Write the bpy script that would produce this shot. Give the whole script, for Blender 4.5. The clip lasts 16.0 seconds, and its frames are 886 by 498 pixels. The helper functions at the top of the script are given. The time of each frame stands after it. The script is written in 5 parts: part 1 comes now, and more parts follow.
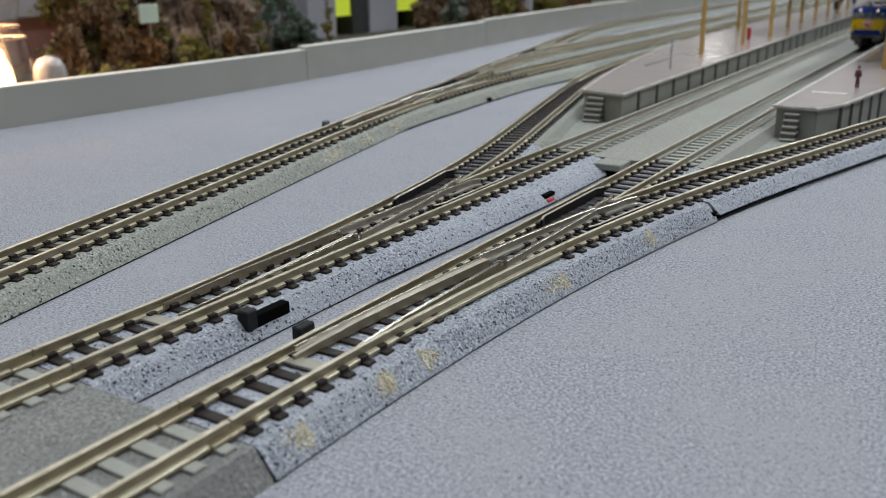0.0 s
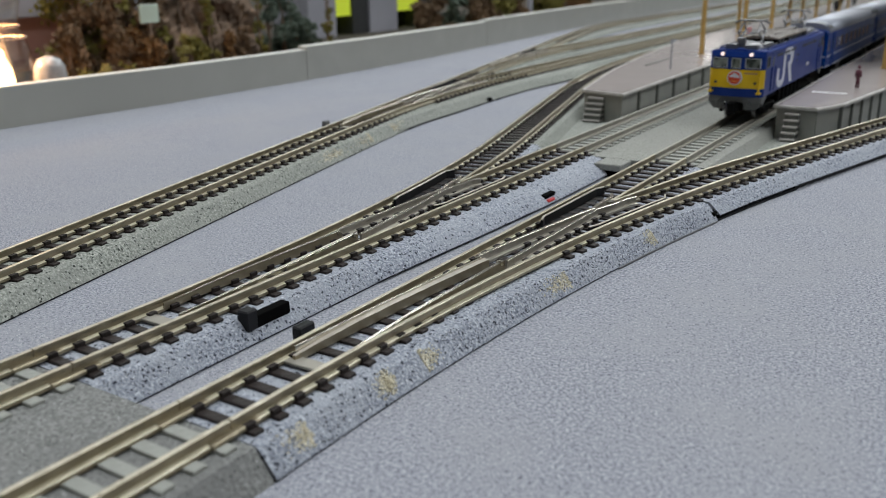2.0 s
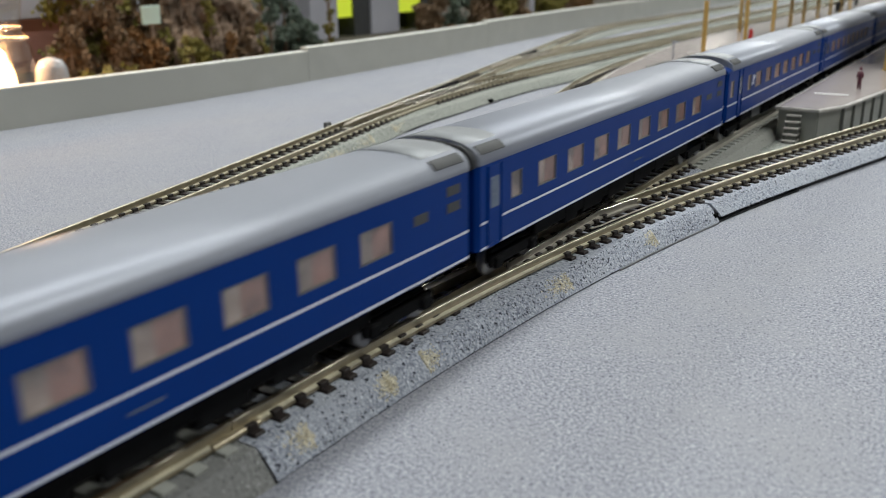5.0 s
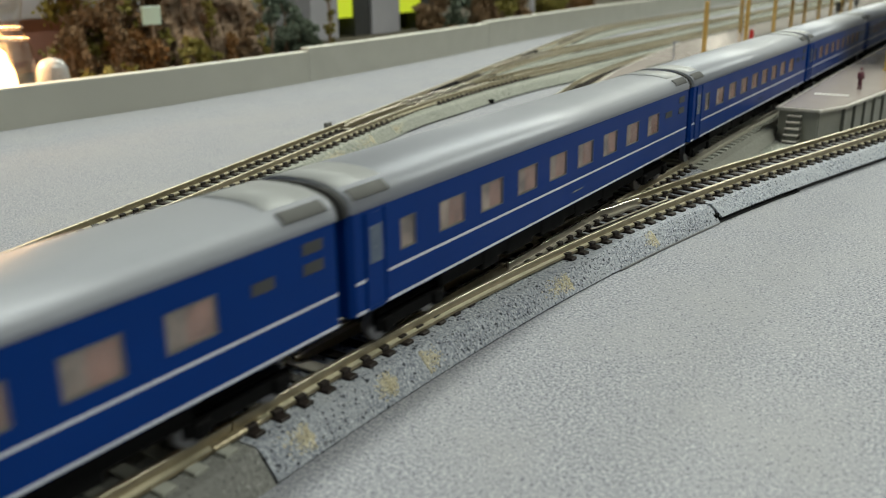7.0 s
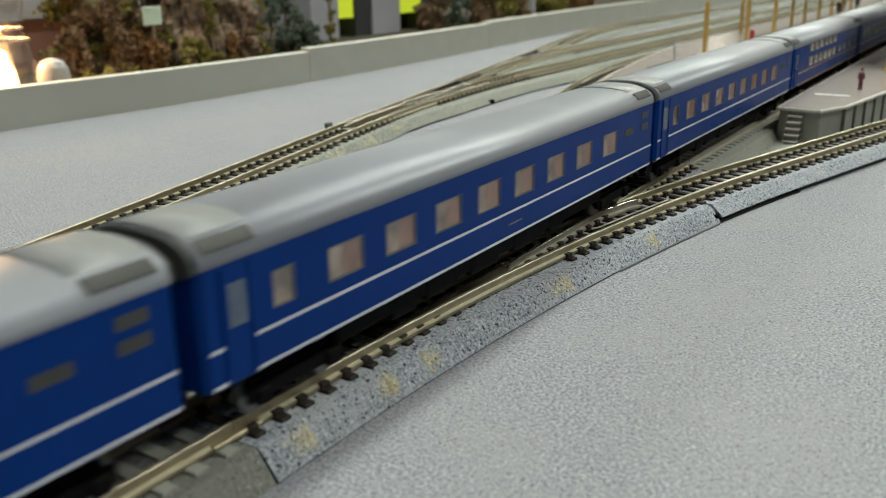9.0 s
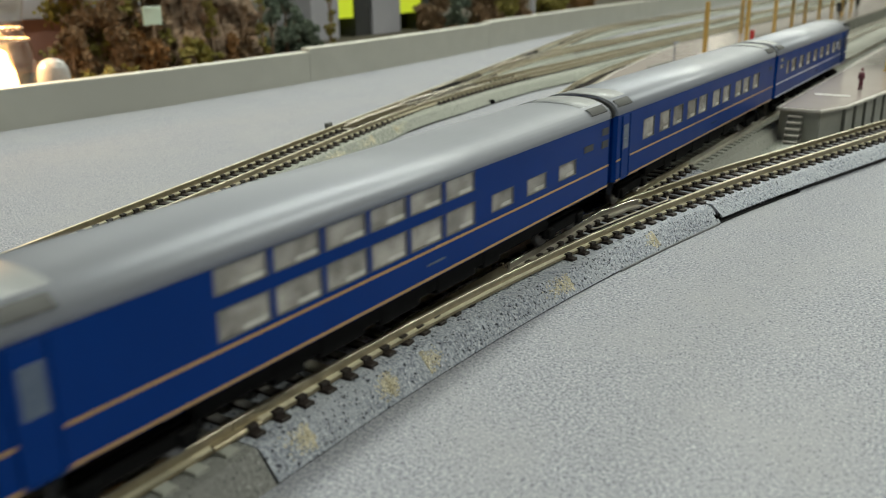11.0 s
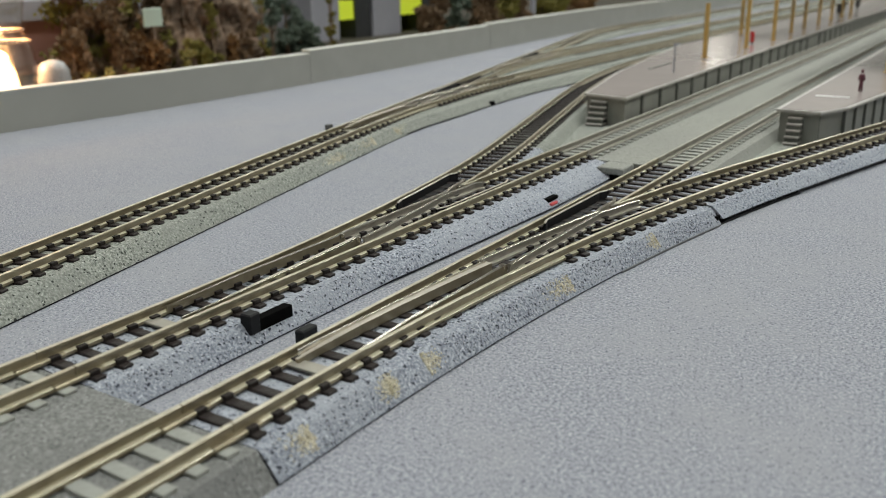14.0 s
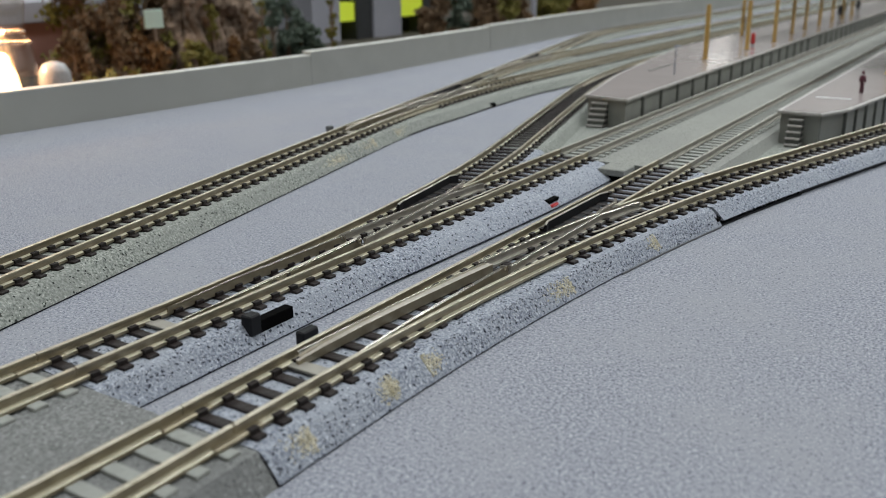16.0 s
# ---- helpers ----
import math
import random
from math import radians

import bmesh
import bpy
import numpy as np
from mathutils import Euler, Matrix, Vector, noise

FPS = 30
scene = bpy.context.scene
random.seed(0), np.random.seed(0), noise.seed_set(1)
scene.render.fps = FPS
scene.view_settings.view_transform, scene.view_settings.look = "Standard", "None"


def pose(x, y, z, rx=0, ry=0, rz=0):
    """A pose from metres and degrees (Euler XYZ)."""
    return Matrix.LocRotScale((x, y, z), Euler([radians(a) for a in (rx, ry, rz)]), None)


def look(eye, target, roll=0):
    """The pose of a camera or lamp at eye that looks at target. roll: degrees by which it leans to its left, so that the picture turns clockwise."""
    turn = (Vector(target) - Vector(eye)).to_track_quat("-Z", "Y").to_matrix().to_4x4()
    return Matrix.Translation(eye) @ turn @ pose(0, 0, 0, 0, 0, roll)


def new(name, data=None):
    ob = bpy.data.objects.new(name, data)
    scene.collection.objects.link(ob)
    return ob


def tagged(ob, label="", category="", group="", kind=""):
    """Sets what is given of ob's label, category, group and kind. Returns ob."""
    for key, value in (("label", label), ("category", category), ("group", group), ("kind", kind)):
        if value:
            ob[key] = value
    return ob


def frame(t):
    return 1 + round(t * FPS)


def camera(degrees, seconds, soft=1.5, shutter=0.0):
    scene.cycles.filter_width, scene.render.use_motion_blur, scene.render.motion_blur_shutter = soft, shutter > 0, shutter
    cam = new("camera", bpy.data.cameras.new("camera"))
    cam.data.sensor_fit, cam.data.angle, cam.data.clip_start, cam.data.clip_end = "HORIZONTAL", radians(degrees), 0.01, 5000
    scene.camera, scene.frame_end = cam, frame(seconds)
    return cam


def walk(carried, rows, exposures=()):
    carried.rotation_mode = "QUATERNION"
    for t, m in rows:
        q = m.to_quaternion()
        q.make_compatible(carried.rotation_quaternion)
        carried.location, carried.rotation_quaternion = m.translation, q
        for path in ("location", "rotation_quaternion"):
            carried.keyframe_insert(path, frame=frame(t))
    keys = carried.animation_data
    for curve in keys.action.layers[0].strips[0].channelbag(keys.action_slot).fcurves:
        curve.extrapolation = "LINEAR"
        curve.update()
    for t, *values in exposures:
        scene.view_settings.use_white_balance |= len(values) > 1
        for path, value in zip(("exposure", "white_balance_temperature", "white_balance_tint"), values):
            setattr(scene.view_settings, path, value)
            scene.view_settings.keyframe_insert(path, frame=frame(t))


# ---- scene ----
# The layout is planned in millimetres; MM turns them into metres. y runs along the straight track.
MM = 0.001
cam = camera(53.07, 16.0, soft=0.6, shutter=0.23)
cam.data.dof.use_dof = True
cam.data.dof.focus_distance = 0.19
cam.data.dof.aperture_fstop = 31.0
EYE = (0.08468, -0.07167, 0.06362)


def aim(yaw, pitch, roll=-0.72):
    a, b = radians(yaw), radians(pitch)
    way = Vector((math.sin(a) * math.cos(b), math.cos(a) * math.cos(b), math.sin(b)))
    return look(EYE, Vector(EYE) + way, roll)


walk(cam, [
    (0.0, aim(-32.840, -17.995)),
    (1.0, aim(-32.840, -17.995)),
    (2.0, aim(-32.851, -17.995)),
    (2.5, aim(-32.870, -17.988)),
    (3.0, aim(-32.897, -17.977)),
    (3.5, aim(-32.916, -17.940)),
    (4.2, aim(-32.928, -17.922)),
    (5.3, aim(-32.951, -17.904)),
    (6.5, aim(-32.974, -17.886)),
    (7.5, aim(-32.982, -17.875)),
    (8.0, aim(-32.993, -17.867)),
    (9.0, aim(-33.012, -17.867)),
    (10.2, aim(-33.016, -17.864)),
    (11.5, aim(-33.020, -17.860)),
    (12.5, aim(-33.031, -17.831)),
    (13.0, aim(-33.031, -17.813)),
    (14.0, aim(-33.039, -17.765)),
    (14.5, aim(-33.051, -17.740)),
    (15.0, aim(-33.062, -17.718)),
    (15.5, aim(-33.074, -17.692)),
    (16.0, aim(-33.089, -17.667)),
], exposures=[
    (0.0, 0.11, 6500, 10), (3.0, 0.15, 6500, 10), (4.2, 0.46, 6500, 10), (5.2, 0.43, 6900, 7), (6.3, 0.42, 7450, 0), (9.2, 0.41, 7450, 0),
    (13.2, 0.37, 7500, 0), (13.7, 0.25, 7250, 3), (14.2, 0.12, 6800, 8), (15.0, 0.08, 6550, 9), (16.0, 0.08, 6500, 9),
])

# ---- light ----
world = bpy.data.worlds.new("room_air")
scene.world = world
world.use_nodes = True
world.node_tree.nodes["Background"].inputs["Color"].default_value = (0.8, 0.87, 1.0, 1)
world.node_tree.nodes["Background"].inputs["Strength"].default_value = 0.12


def ceiling_tube(x, y, power, sx=0.25, sy=1.2, z=1.45):
    data = bpy.data.lights.new("tube_light", "AREA")
    data.shape, data.size, data.size_y, data.energy = "RECTANGLE", sx, sy, power
    data.color = (0.94, 0.985, 1.0)
    ob = new("tube_light", data)
    ob.location = (x, y, z)


# the last tube is added to brighten the far wall mirrored in the rails
for lx, ly, lp in ((0.85, 1.2, 26), (-0.3, 1.3, 24), (-1.9, 1.1, 19), (-0.6, 3.9, 12)):
    ceiling_tube(lx, ly, lp, 0.2, 3.8)

# the small glowing glass lamp beyond the board
lamp_light = bpy.data.lights.new("lamp_light", "POINT")
lamp_light.energy, lamp_light.color, lamp_light.shadow_soft_size = 0.11, (1.0, 0.58, 0.3), 0.003
new("lamp_light", lamp_light).location = (-0.306, 0.164, 0.033)


# ---- materials ----
def mat(name, color, rough=0.6, metal=0.0, color2=None, scale=900.0, mix=0.5, bump=0.0, bump_scale=None,
        speck=None, speck_scale=1500.0, speck_size=0.22, speck2=None, spec=0.5, coat=0.0, patch=0.0, patch_scale=20.0, island=0.0, warp=0.0):
    m = bpy.data.materials.new(name)
    m.use_nodes = True
    t = m.node_tree
    n, l = t.nodes, t.links
    b = n["Principled BSDF"]
    b.inputs["Roughness"].default_value, b.inputs["Metallic"].default_value = rough, metal
    b.inputs["Specular IOR Level"].default_value = spec
    b.inputs["Coat Weight"].default_value = coat
    pos = n.new("ShaderNodeTexCoord").outputs["Object"]

    def tex(kind, sc, detail=3.0):
        q = n.new(kind)
        l.new(pos, q.inputs["Vector"])
        q.inputs["Scale"].default_value = sc
        if kind == "ShaderNodeTexNoise":
            q.inputs["Detail"].default_value = detail
        return q

    def blend(fac, a, c, lo=None, hi=None, kind="MIX"):
        x = n.new("ShaderNodeMix")
        x.data_type, x.blend_type = "RGBA", kind
        if lo is not None:
            r = n.new("ShaderNodeMapRange")
            l.new(fac, r.inputs["Value"])
            r.inputs["From Min"].default_value, r.inputs["From Max"].default_value = lo, hi
            fac = r.outputs["Result"]
        if isinstance(fac, float):
            x.inputs["Factor"].default_value = fac
        else:
            l.new(fac, x.inputs["Factor"])
        for sock, v in ((x.inputs["A"], a), (x.inputs["B"], c)):
            if isinstance(v, tuple):
                sock.default_value = (*v, 1)
            else:
                l.new(v, sock)
        return x.outputs["Result"]

    c2 = color2 or tuple(v * 0.8 for v in color)
    if warp:
        # crooked outlines for the specks
        wn = tex("ShaderNodeTexNoise", speck_scale * 1.3, 2.0)
        sub, mul, add = (n.new("ShaderNodeVectorMath") for _ in range(3))
        sub.operation, mul.operation, add.operation = "SUBTRACT", "SCALE", "ADD"
        l.new(wn.outputs["Color"], sub.inputs[0])
        sub.inputs[1].default_value = (0.5, 0.5, 0.5)
        l.new(sub.outputs["Vector"], mul.inputs[0])
        mul.inputs["Scale"].default_value = warp / speck_scale
        l.new(mul.outputs["Vector"], add.inputs[0])
        l.new(pos, add.inputs[1])
        bent = add.outputs["Vector"]
    else:
        bent = pos
    grain = tex("ShaderNodeTexNoise", scale)
    out = blend(grain.outputs["Fac"], color, c2, 0.5 - mix * 0.5, 0.5 + mix * 0.5)
    if patch:
        pn = tex("ShaderNodeTexNoise", patch_scale, 5.0)
        out = blend(pn.outputs["Fac"], out, tuple(v * (1 - patch) for v in color), 0.42, 0.7)
    if speck:
        v = tex("ShaderNodeTexVoronoi", speck_scale)
        l.new(bent, v.inputs["Vector"])
        out = blend(v.outputs["Distance"], speck, out, speck_size * 0.7, speck_size)
    if speck2:
        v = tex("ShaderNodeTexVoronoi", speck_scale * 1.37)
        l.new(bent, v.inputs["Vector"])
        out = blend(v.outputs["Distance"], speck2, out, speck_size * 0.6, speck_size * 0.9)
    if island:
        g = n.new("ShaderNodeObjectInfo")
        out = blend(g.outputs["Random"], out, tuple(v * (1 - island) for v in color), 0.2, 1.3)
    l.new(out, b.inputs["Base Color"])
    if bump:
        bn = tex("ShaderNodeTexNoise", bump_scale or scale, 4.0)
        bp = n.new("ShaderNodeBump")
        bp.inputs["Strength"].default_value, bp.inputs["Distance"].default_value = bump, 0.0004
        l.new(bn.outputs["Fac"], bp.inputs["Height"])
        l.new(bp.outputs["Normal"], b.inputs["Normal"])
    rr = n.new("ShaderNodeMapRange")
    l.new(grain.outputs["Fac"], rr.inputs["Value"])
    rr.inputs["To Min"].default_value, rr.inputs["To Max"].default_value = max(0.02, rough - 0.08), min(1, rough + 0.08)
    l.new(rr.outputs["Result"], b.inputs["Roughness"])
    return m


def glass_mat(name, tint=(1, 1, 1), gloss=0.06, share=0.07):
    m = bpy.data.materials.new(name)
    m.use_nodes = True
    n, l = m.node_tree.nodes, m.node_tree.links
    n.clear()
    o, x, a, g = n.new("ShaderNodeOutputMaterial"), n.new("ShaderNodeMixShader"), n.new("ShaderNodeBsdfTransparent"), n.new("ShaderNodeBsdfGlossy")
    x.inputs["Fac"].default_value = share
    a.inputs["Color"].default_value = (*tint, 1)
    g.inputs["Roughness"].default_value = gloss
    l.new(a.outputs["BSDF"], x.inputs[1]), l.new(g.outputs["BSDF"], x.inputs[2])
    l.new(x.outputs["Shader"], o.inputs["Surface"])
    return m


def glow_mat(name, color, strength):
    m = bpy.data.materials.new(name)
    m.use_nodes = True
    b = m.node_tree.nodes["Principled BSDF"]
    b.inputs["Base Color"].default_value = (*color, 1)
    b.inputs["Emission Color"].default_value, b.inputs["Emission Strength"].default_value = (*color, 1), strength
    return m


TABLE = mat("table_sanded_paint", (0.43, 0.44, 0.485), 0.9, color2=(0.17, 0.18, 0.22), scale=1800, mix=0.36, bump=0.5, bump_scale=1600,
            speck=(0.12, 0.13, 0.17), speck_scale=1400, speck_size=0.26, speck2=(0.54, 0.55, 0.59), patch=0.26, patch_scale=34, spec=0.2, warp=1.0)
BALLAST = mat("ballast_blue_grey", (0.47, 0.50, 0.565), 0.95, color2=(0.19, 0.21, 0.26), scale=1900, mix=0.26, bump=1.0, bump_scale=1900,
              speck=(0.035, 0.04, 0.055), speck_scale=900, speck_size=0.27, speck2=(0.62, 0.65, 0.70), patch=0.2, patch_scale=60, spec=0.2, warp=1.1)
BALLAST_GREEN = mat("ballast_green_grey", (0.415, 0.43, 0.395), 0.95, color2=(0.16, 0.175, 0.155), scale=1900, mix=0.28, bump=1.0, bump_scale=1400,
                    speck=(0.04, 0.045, 0.04), speck_scale=780, speck_size=0.25, speck2=(0.52, 0.53, 0.49), patch=0.3, patch_scale=45, spec=0.2, warp=1.1)
SLAB = mat("slab_ballast_grey", (0.285, 0.287, 0.282), 0.92, color2=(0.145, 0.15, 0.145), scale=1700, mix=0.35, bump=0.8, bump_scale=1500,
           speck=(0.09, 0.09, 0.09), speck_scale=800, speck_size=0.2, speck2=(0.42, 0.43, 0.42), patch=0.35, patch_scale=38, spec=0.2, warp=1.1)
SLAB_PALE = mat("pale_slab_green_grey", (0.365, 0.368, 0.342), 0.92, color2=(0.26, 0.265, 0.24), scale=1500, mix=0.35, bump=0.8, bump_scale=1500,
                speck=(0.14, 0.14, 0.13), speck_scale=700, speck_size=0.18, patch=0.2, patch_scale=30, spec=0.2, warp=1.1)
# rail metal, darkened for the shade in the recessed web
RAIL = mat("nickel_rail", (0.41, 0.355, 0.25), 0.4, 0.6, color2=(0.27, 0.23, 0.16), scale=300, mix=0.6, bump=0.05)
RAIL_GREY = mat("dusty_rail", (0.40, 0.38, 0.33), 0.5, 0.5, color2=(0.33, 0.31, 0.27), scale=200)
# worn head, lightened to paint the highlight along its top
RAIL_HEAD_LIT = mat("worn_lit_rail_head", (0.60, 0.555, 0.45), 0.4, 0.9, color2=(0.45, 0.41, 0.32), scale=300, mix=0.6)
# rail foot lightened in colour where it catches light
RAIL_FOOT_LIT = mat("lit_rail_foot", (0.74, 0.70, 0.57), 0.4, 0.6, color2=(0.55, 0.51, 0.39), scale=400, mix=0.6)
RAIL_BRIGHT = mat("polished_rail", (0.78, 0.76, 0.72), 0.22, 0.95, color2=(0.52, 0.48, 0.40), scale=300, mix=0.6)
BLADE = mat("worn_blade_metal", (0.72, 0.66, 0.58), 0.36, 0.5, color2=(0.50, 0.455, 0.40), scale=400, mix=0.6)
WING = mat("grey_wing_rail_metal", (0.50, 0.465, 0.405), 0.42, 0.45, color2=(0.36, 0.33, 0.285), scale=400, mix=0.6)
WOOD = mat("dark_brown_sleeper", (0.034, 0.025, 0.023), 0.5, color2=(0.014, 0.011, 0.010), scale=1200, bump=0.3, island=0.4, spec=0.3)
CONCRETE = mat("pale_sleeper", (0.38, 0.39, 0.36), 0.8, color2=(0.27, 0.275, 0.25), scale=900, bump=0.2, island=0.2)
# black for plastic parts, and for shade painted under the beds
BLACK = mat("black_plastic_and_shade", (0.011, 0.012, 0.014), 0.55, color2=(0.018, 0.018, 0.02), spec=0.2)
# shade inside recesses, painted as near-black solid blocks
RECESS_SHADE = mat("black_recess_shade", (0.003, 0.003, 0.003), 0.95, spec=0.05)
RED = mat("red_plastic", (0.55, 0.02, 0.02), 0.4)
MOSS = mat("pale_straw_scatter", (0.78, 0.74, 0.62), 0.9, color2=(0.46, 0.41, 0.28), scale=900, bump=0.6)
FASCIA = mat("fascia_board_paint", (0.425, 0.425, 0.39), 0.6, color2=(0.38, 0.38, 0.345), scale=60, patch=0.1, patch_scale=9, spec=0.3)
FASCIA_EDGE = mat("fascia_top_edge", (0.80, 0.80, 0.74), 0.6, scale=90)
PLAT_TOP = mat("platform_deck", (0.43, 0.38, 0.37), 0.17, color2=(0.35, 0.305, 0.298), scale=90, bump=0.06, bump_scale=45, patch=0.15, patch_scale=30, spec=0.7)
PLAT_WALL = mat("platform_wall_plastic", (0.31, 0.312, 0.28), 0.5, color2=(0.255, 0.258, 0.235), scale=150, patch=0.15, patch_scale=40)
RIB = mat("platform_rib_plastic", (0.13, 0.135, 0.12), 0.5, scale=150)
PLAT_LIP = mat("platform_edge", (0.50, 0.48, 0.45), 0.45, scale=120)
# white for the glare painted on the deck
GLARE_WHITE = mat("white_glare", (0.8, 0.8, 0.8), 0.4)
OCHRE = mat("ochre_post_plastic", (0.60, 0.38, 0.11), 0.45, scale=200)
BLUE = mat("deep_blue_paint", (0.0003, 0.031, 0.19), 0.34, color2=(0.0003, 0.028, 0.175), scale=60, spec=0.07)
LOCO_BLUE = mat("loco_blue_paint", (0.006, 0.032, 0.20), 0.34, color2=(0.006, 0.029, 0.18), scale=60, spec=0.2)
YELLOW = mat("yellow_paint", (0.76, 0.50, 0.003), 0.4, color2=(0.70, 0.46, 0.003), scale=80)
WHITE = mat("white_print", (0.66, 0.69, 0.78), 0.4, scale=100)
GOLD = mat("gold_stripe", (0.50, 0.30, 0.12), 0.4, 0.2)
SILVER = mat("silver_roof_paint", (0.315, 0.335, 0.39), 0.42, 0.3, color2=(0.285, 0.305, 0.355), scale=40, patch=0.08, patch_scale=25)
ROOF_END = mat("roof_end_cover_grey", (0.31, 0.325, 0.345), 0.45, 0.3, scale=80)
DARK = mat("dark_grille", (0.05, 0.052, 0.055), 0.6, scale=200)
UNDER = mat("underframe_black", (0.004, 0.004, 0.0045), 0.7, scale=300, spec=0.08)
SKIRT = mat("grey_skirt", (0.13, 0.135, 0.14), 0.55, scale=200)
COWL = mat("brown_grey_roof_cowl", (0.19, 0.155, 0.135), 0.22, color2=(0.14, 0.12, 0.105), scale=60)
PANTO = mat("grey_pantograph_metal", (0.22, 0.22, 0.23), 0.4, 0.7)
INSULATOR = mat("white_insulator", (0.75, 0.75, 0.75), 0.3)
LINER = mat("tan_interior_liner", (0.38, 0.29, 0.24), 0.6, color2=(0.13, 0.10, 0.09), scale=150, mix=0.3)
LINER_PALE = mat("pale_interior_liner", (0.45, 0.425, 0.39), 0.6, color2=(0.15, 0.135, 0.12), scale=150, mix=0.3)
FRAME = mat("pale_window_frame", (0.40, 0.42, 0.45), 0.4)
CAB_INSIDE = mat("cab_inside_grey", (0.22, 0.24, 0.22), 0.2, color2=(0.03, 0.038, 0.032), scale=260, mix=0.2)
DOOR_GLASS = mat("door_window_grey", (0.10, 0.135, 0.20), 0.25, color2=(0.07, 0.10, 0.155), scale=300)
BERTH = mat("red_brown_berth_wall", (0.31, 0.16, 0.125), 0.55, color2=(0.17, 0.095, 0.08), scale=260, mix=0.4)
SEAT_PALE = mat("pale_seat_cover", (0.66, 0.65, 0.63), 0.5, color2=(0.45, 0.43, 0.40), scale=300)
END_PANE = mat("brown_end_window", (0.26, 0.16, 0.09), 0.35, color2=(0.12, 0.08, 0.05), scale=250)
PANE = glass_mat("window_glass")
LENS = glow_mat("headlight_lens", (1.0, 0.78, 0.74), 1.1)


# ---- builders, all in millimetres ----
def finish(name, bm, material, parent, label="", smooth=False, loc=None):
    bmesh.ops.recalc_face_normals(bm, faces=bm.faces)
    bmesh.ops.scale(bm, vec=(MM, MM, MM), verts=bm.verts)
    me = bpy.data.meshes.new(name)
    bm.to_mesh(me)
    bm.free()
    me.materials.append(material)
    if smooth:
        me.shade_smooth()
    ob = new(name, me)
    if parent is not None:
        ob.parent = parent
    if loc:
        ob.location = [v * MM for v in loc]
    if label:
        ob["label"] = label
    return ob


def part(name, bm, material, parent, label="", smooth=False, loc=None):
    return finish(name, bm, material, parent, label, smooth, loc)


def thing(name, label, category, group="", kind="", x=0, y=0, z=0, rz=0):
    ob = new(name)
    ob.empty_display_size = 0.01
    ob.matrix_basis = pose(x * MM, y * MM, z * MM, 0, 0, rz)
    return tagged(ob, label, category, group, kind)


def box(bm, x0, x1, y0, y1, z0, z1, bevel=0.0, seg=1):
    m = Matrix.LocRotScale(((x0 + x1) / 2, (y0 + y1) / 2, (z0 + z1) / 2), None, (abs(x1 - x0), abs(y1 - y0), abs(z1 - z0)))
    r = bmesh.ops.create_cube(bm, size=1.0, matrix=m)
    if bevel:
        es = list({e for v in r["verts"] for e in v.link_edges})
        bmesh.ops.bevel(bm, geom=es, offset=bevel, segments=seg, affect="EDGES", profile=0.5)
    return bm


def cyl(bm, p, q, r, r2=None, seg=10):
    p, q = Vector(p), Vector(q)
    d = q - p
    m = Matrix.Translation((p + q) / 2) @ d.to_track_quat("Z", "Y").to_matrix().to_4x4()
    bmesh.ops.create_cone(bm, cap_ends=True, segments=seg, radius1=r, radius2=r if r2 is None else r2, depth=d.length, matrix=m)
    return bm


def mesh():
    return bmesh.new()


def sweep(bm, path, profile, z=0.0, closed=True, lift=None):
    """Carry a profile of (sideways, up) along a path of (x, y)."""
    rings = []
    for i, (x, y) in enumerate(path):
        a, b = path[max(i - 1, 0)], path[min(i + 1, len(path) - 1)]
        tx, ty = b[0] - a[0], b[1] - a[1]
        d = math.hypot(tx, ty)
        nx, ny = ty / d, -tx / d
        up = z + (lift[i] if lift else 0)
        rings.append([bm.verts.new((x + u * nx, y + u * ny, up + v)) for u, v in profile])
    k = len(profile)
    for a, b in zip(rings, rings[1:]):
        for j in range(k if closed else k - 1):
            bm.faces.new((a[j], a[(j + 1) % k], b[(j + 1) % k], b[j]))
    if closed:
        bm.faces.new(rings[0])
        bm.faces.new(rings[-1][::-1])
    return bm


def offset(path, u):
    out = []
    for i, (x, y) in enumerate(path):
        a, b = path[max(i - 1, 0)], path[min(i + 1, len(path) - 1)]
        tx, ty = b[0] - a[0], b[1] - a[1]
        d = math.hypot(tx, ty)
        out.append((x + u * ty / d, y - u * tx / d))
    return out


def clip(path, y0, y1):
    """The part of a path between two y, with its ends cut there."""
    out = []
    for p, q in zip(path, path[1:]):
        for yy in (y0, y1):
            if p[1] < yy < q[1]:
                f = (yy - p[1]) / (q[1] - p[1])
                out.append((p[0] + f * (q[0] - p[0]), yy))
        if y0 <= q[1] <= y1:
            out.append(q)
        if p is path[0] and y0 <= p[1] <= y1:
            out.insert(0, p)
    return sorted(set(out), key=lambda v: v[1])


def line(x, y0, y1, step=20.0):
    n = max(1, int((y1 - y0) / step))
    return [(x, y0 + (y1 - y0) * i / n) for i in range(n + 1)]


def arc(x, y, heading, radius, sweep_deg, n=14):
    """From (x, y) with a heading in degrees to the right of +y, turning right for a positive sweep."""
    out, h = [], radians(heading)
    s = 1 if sweep_deg > 0 else -1
    cx, cy = x + s * radius * math.cos(h), y - s * radius * math.sin(h)
    for i in range(1, n + 1):
        a = h + radians(sweep_deg) * i / n
        out.append((cx - s * radius * math.cos(a), cy + s * radius * math.sin(a)))
    return out


def run(p, heading, length, n=8):
    h = radians(heading)
    return [(p[0] + math.sin(h) * length * i / n, p[1] + math.cos(h) * length * i / n) for i in range(1, n + 1)]


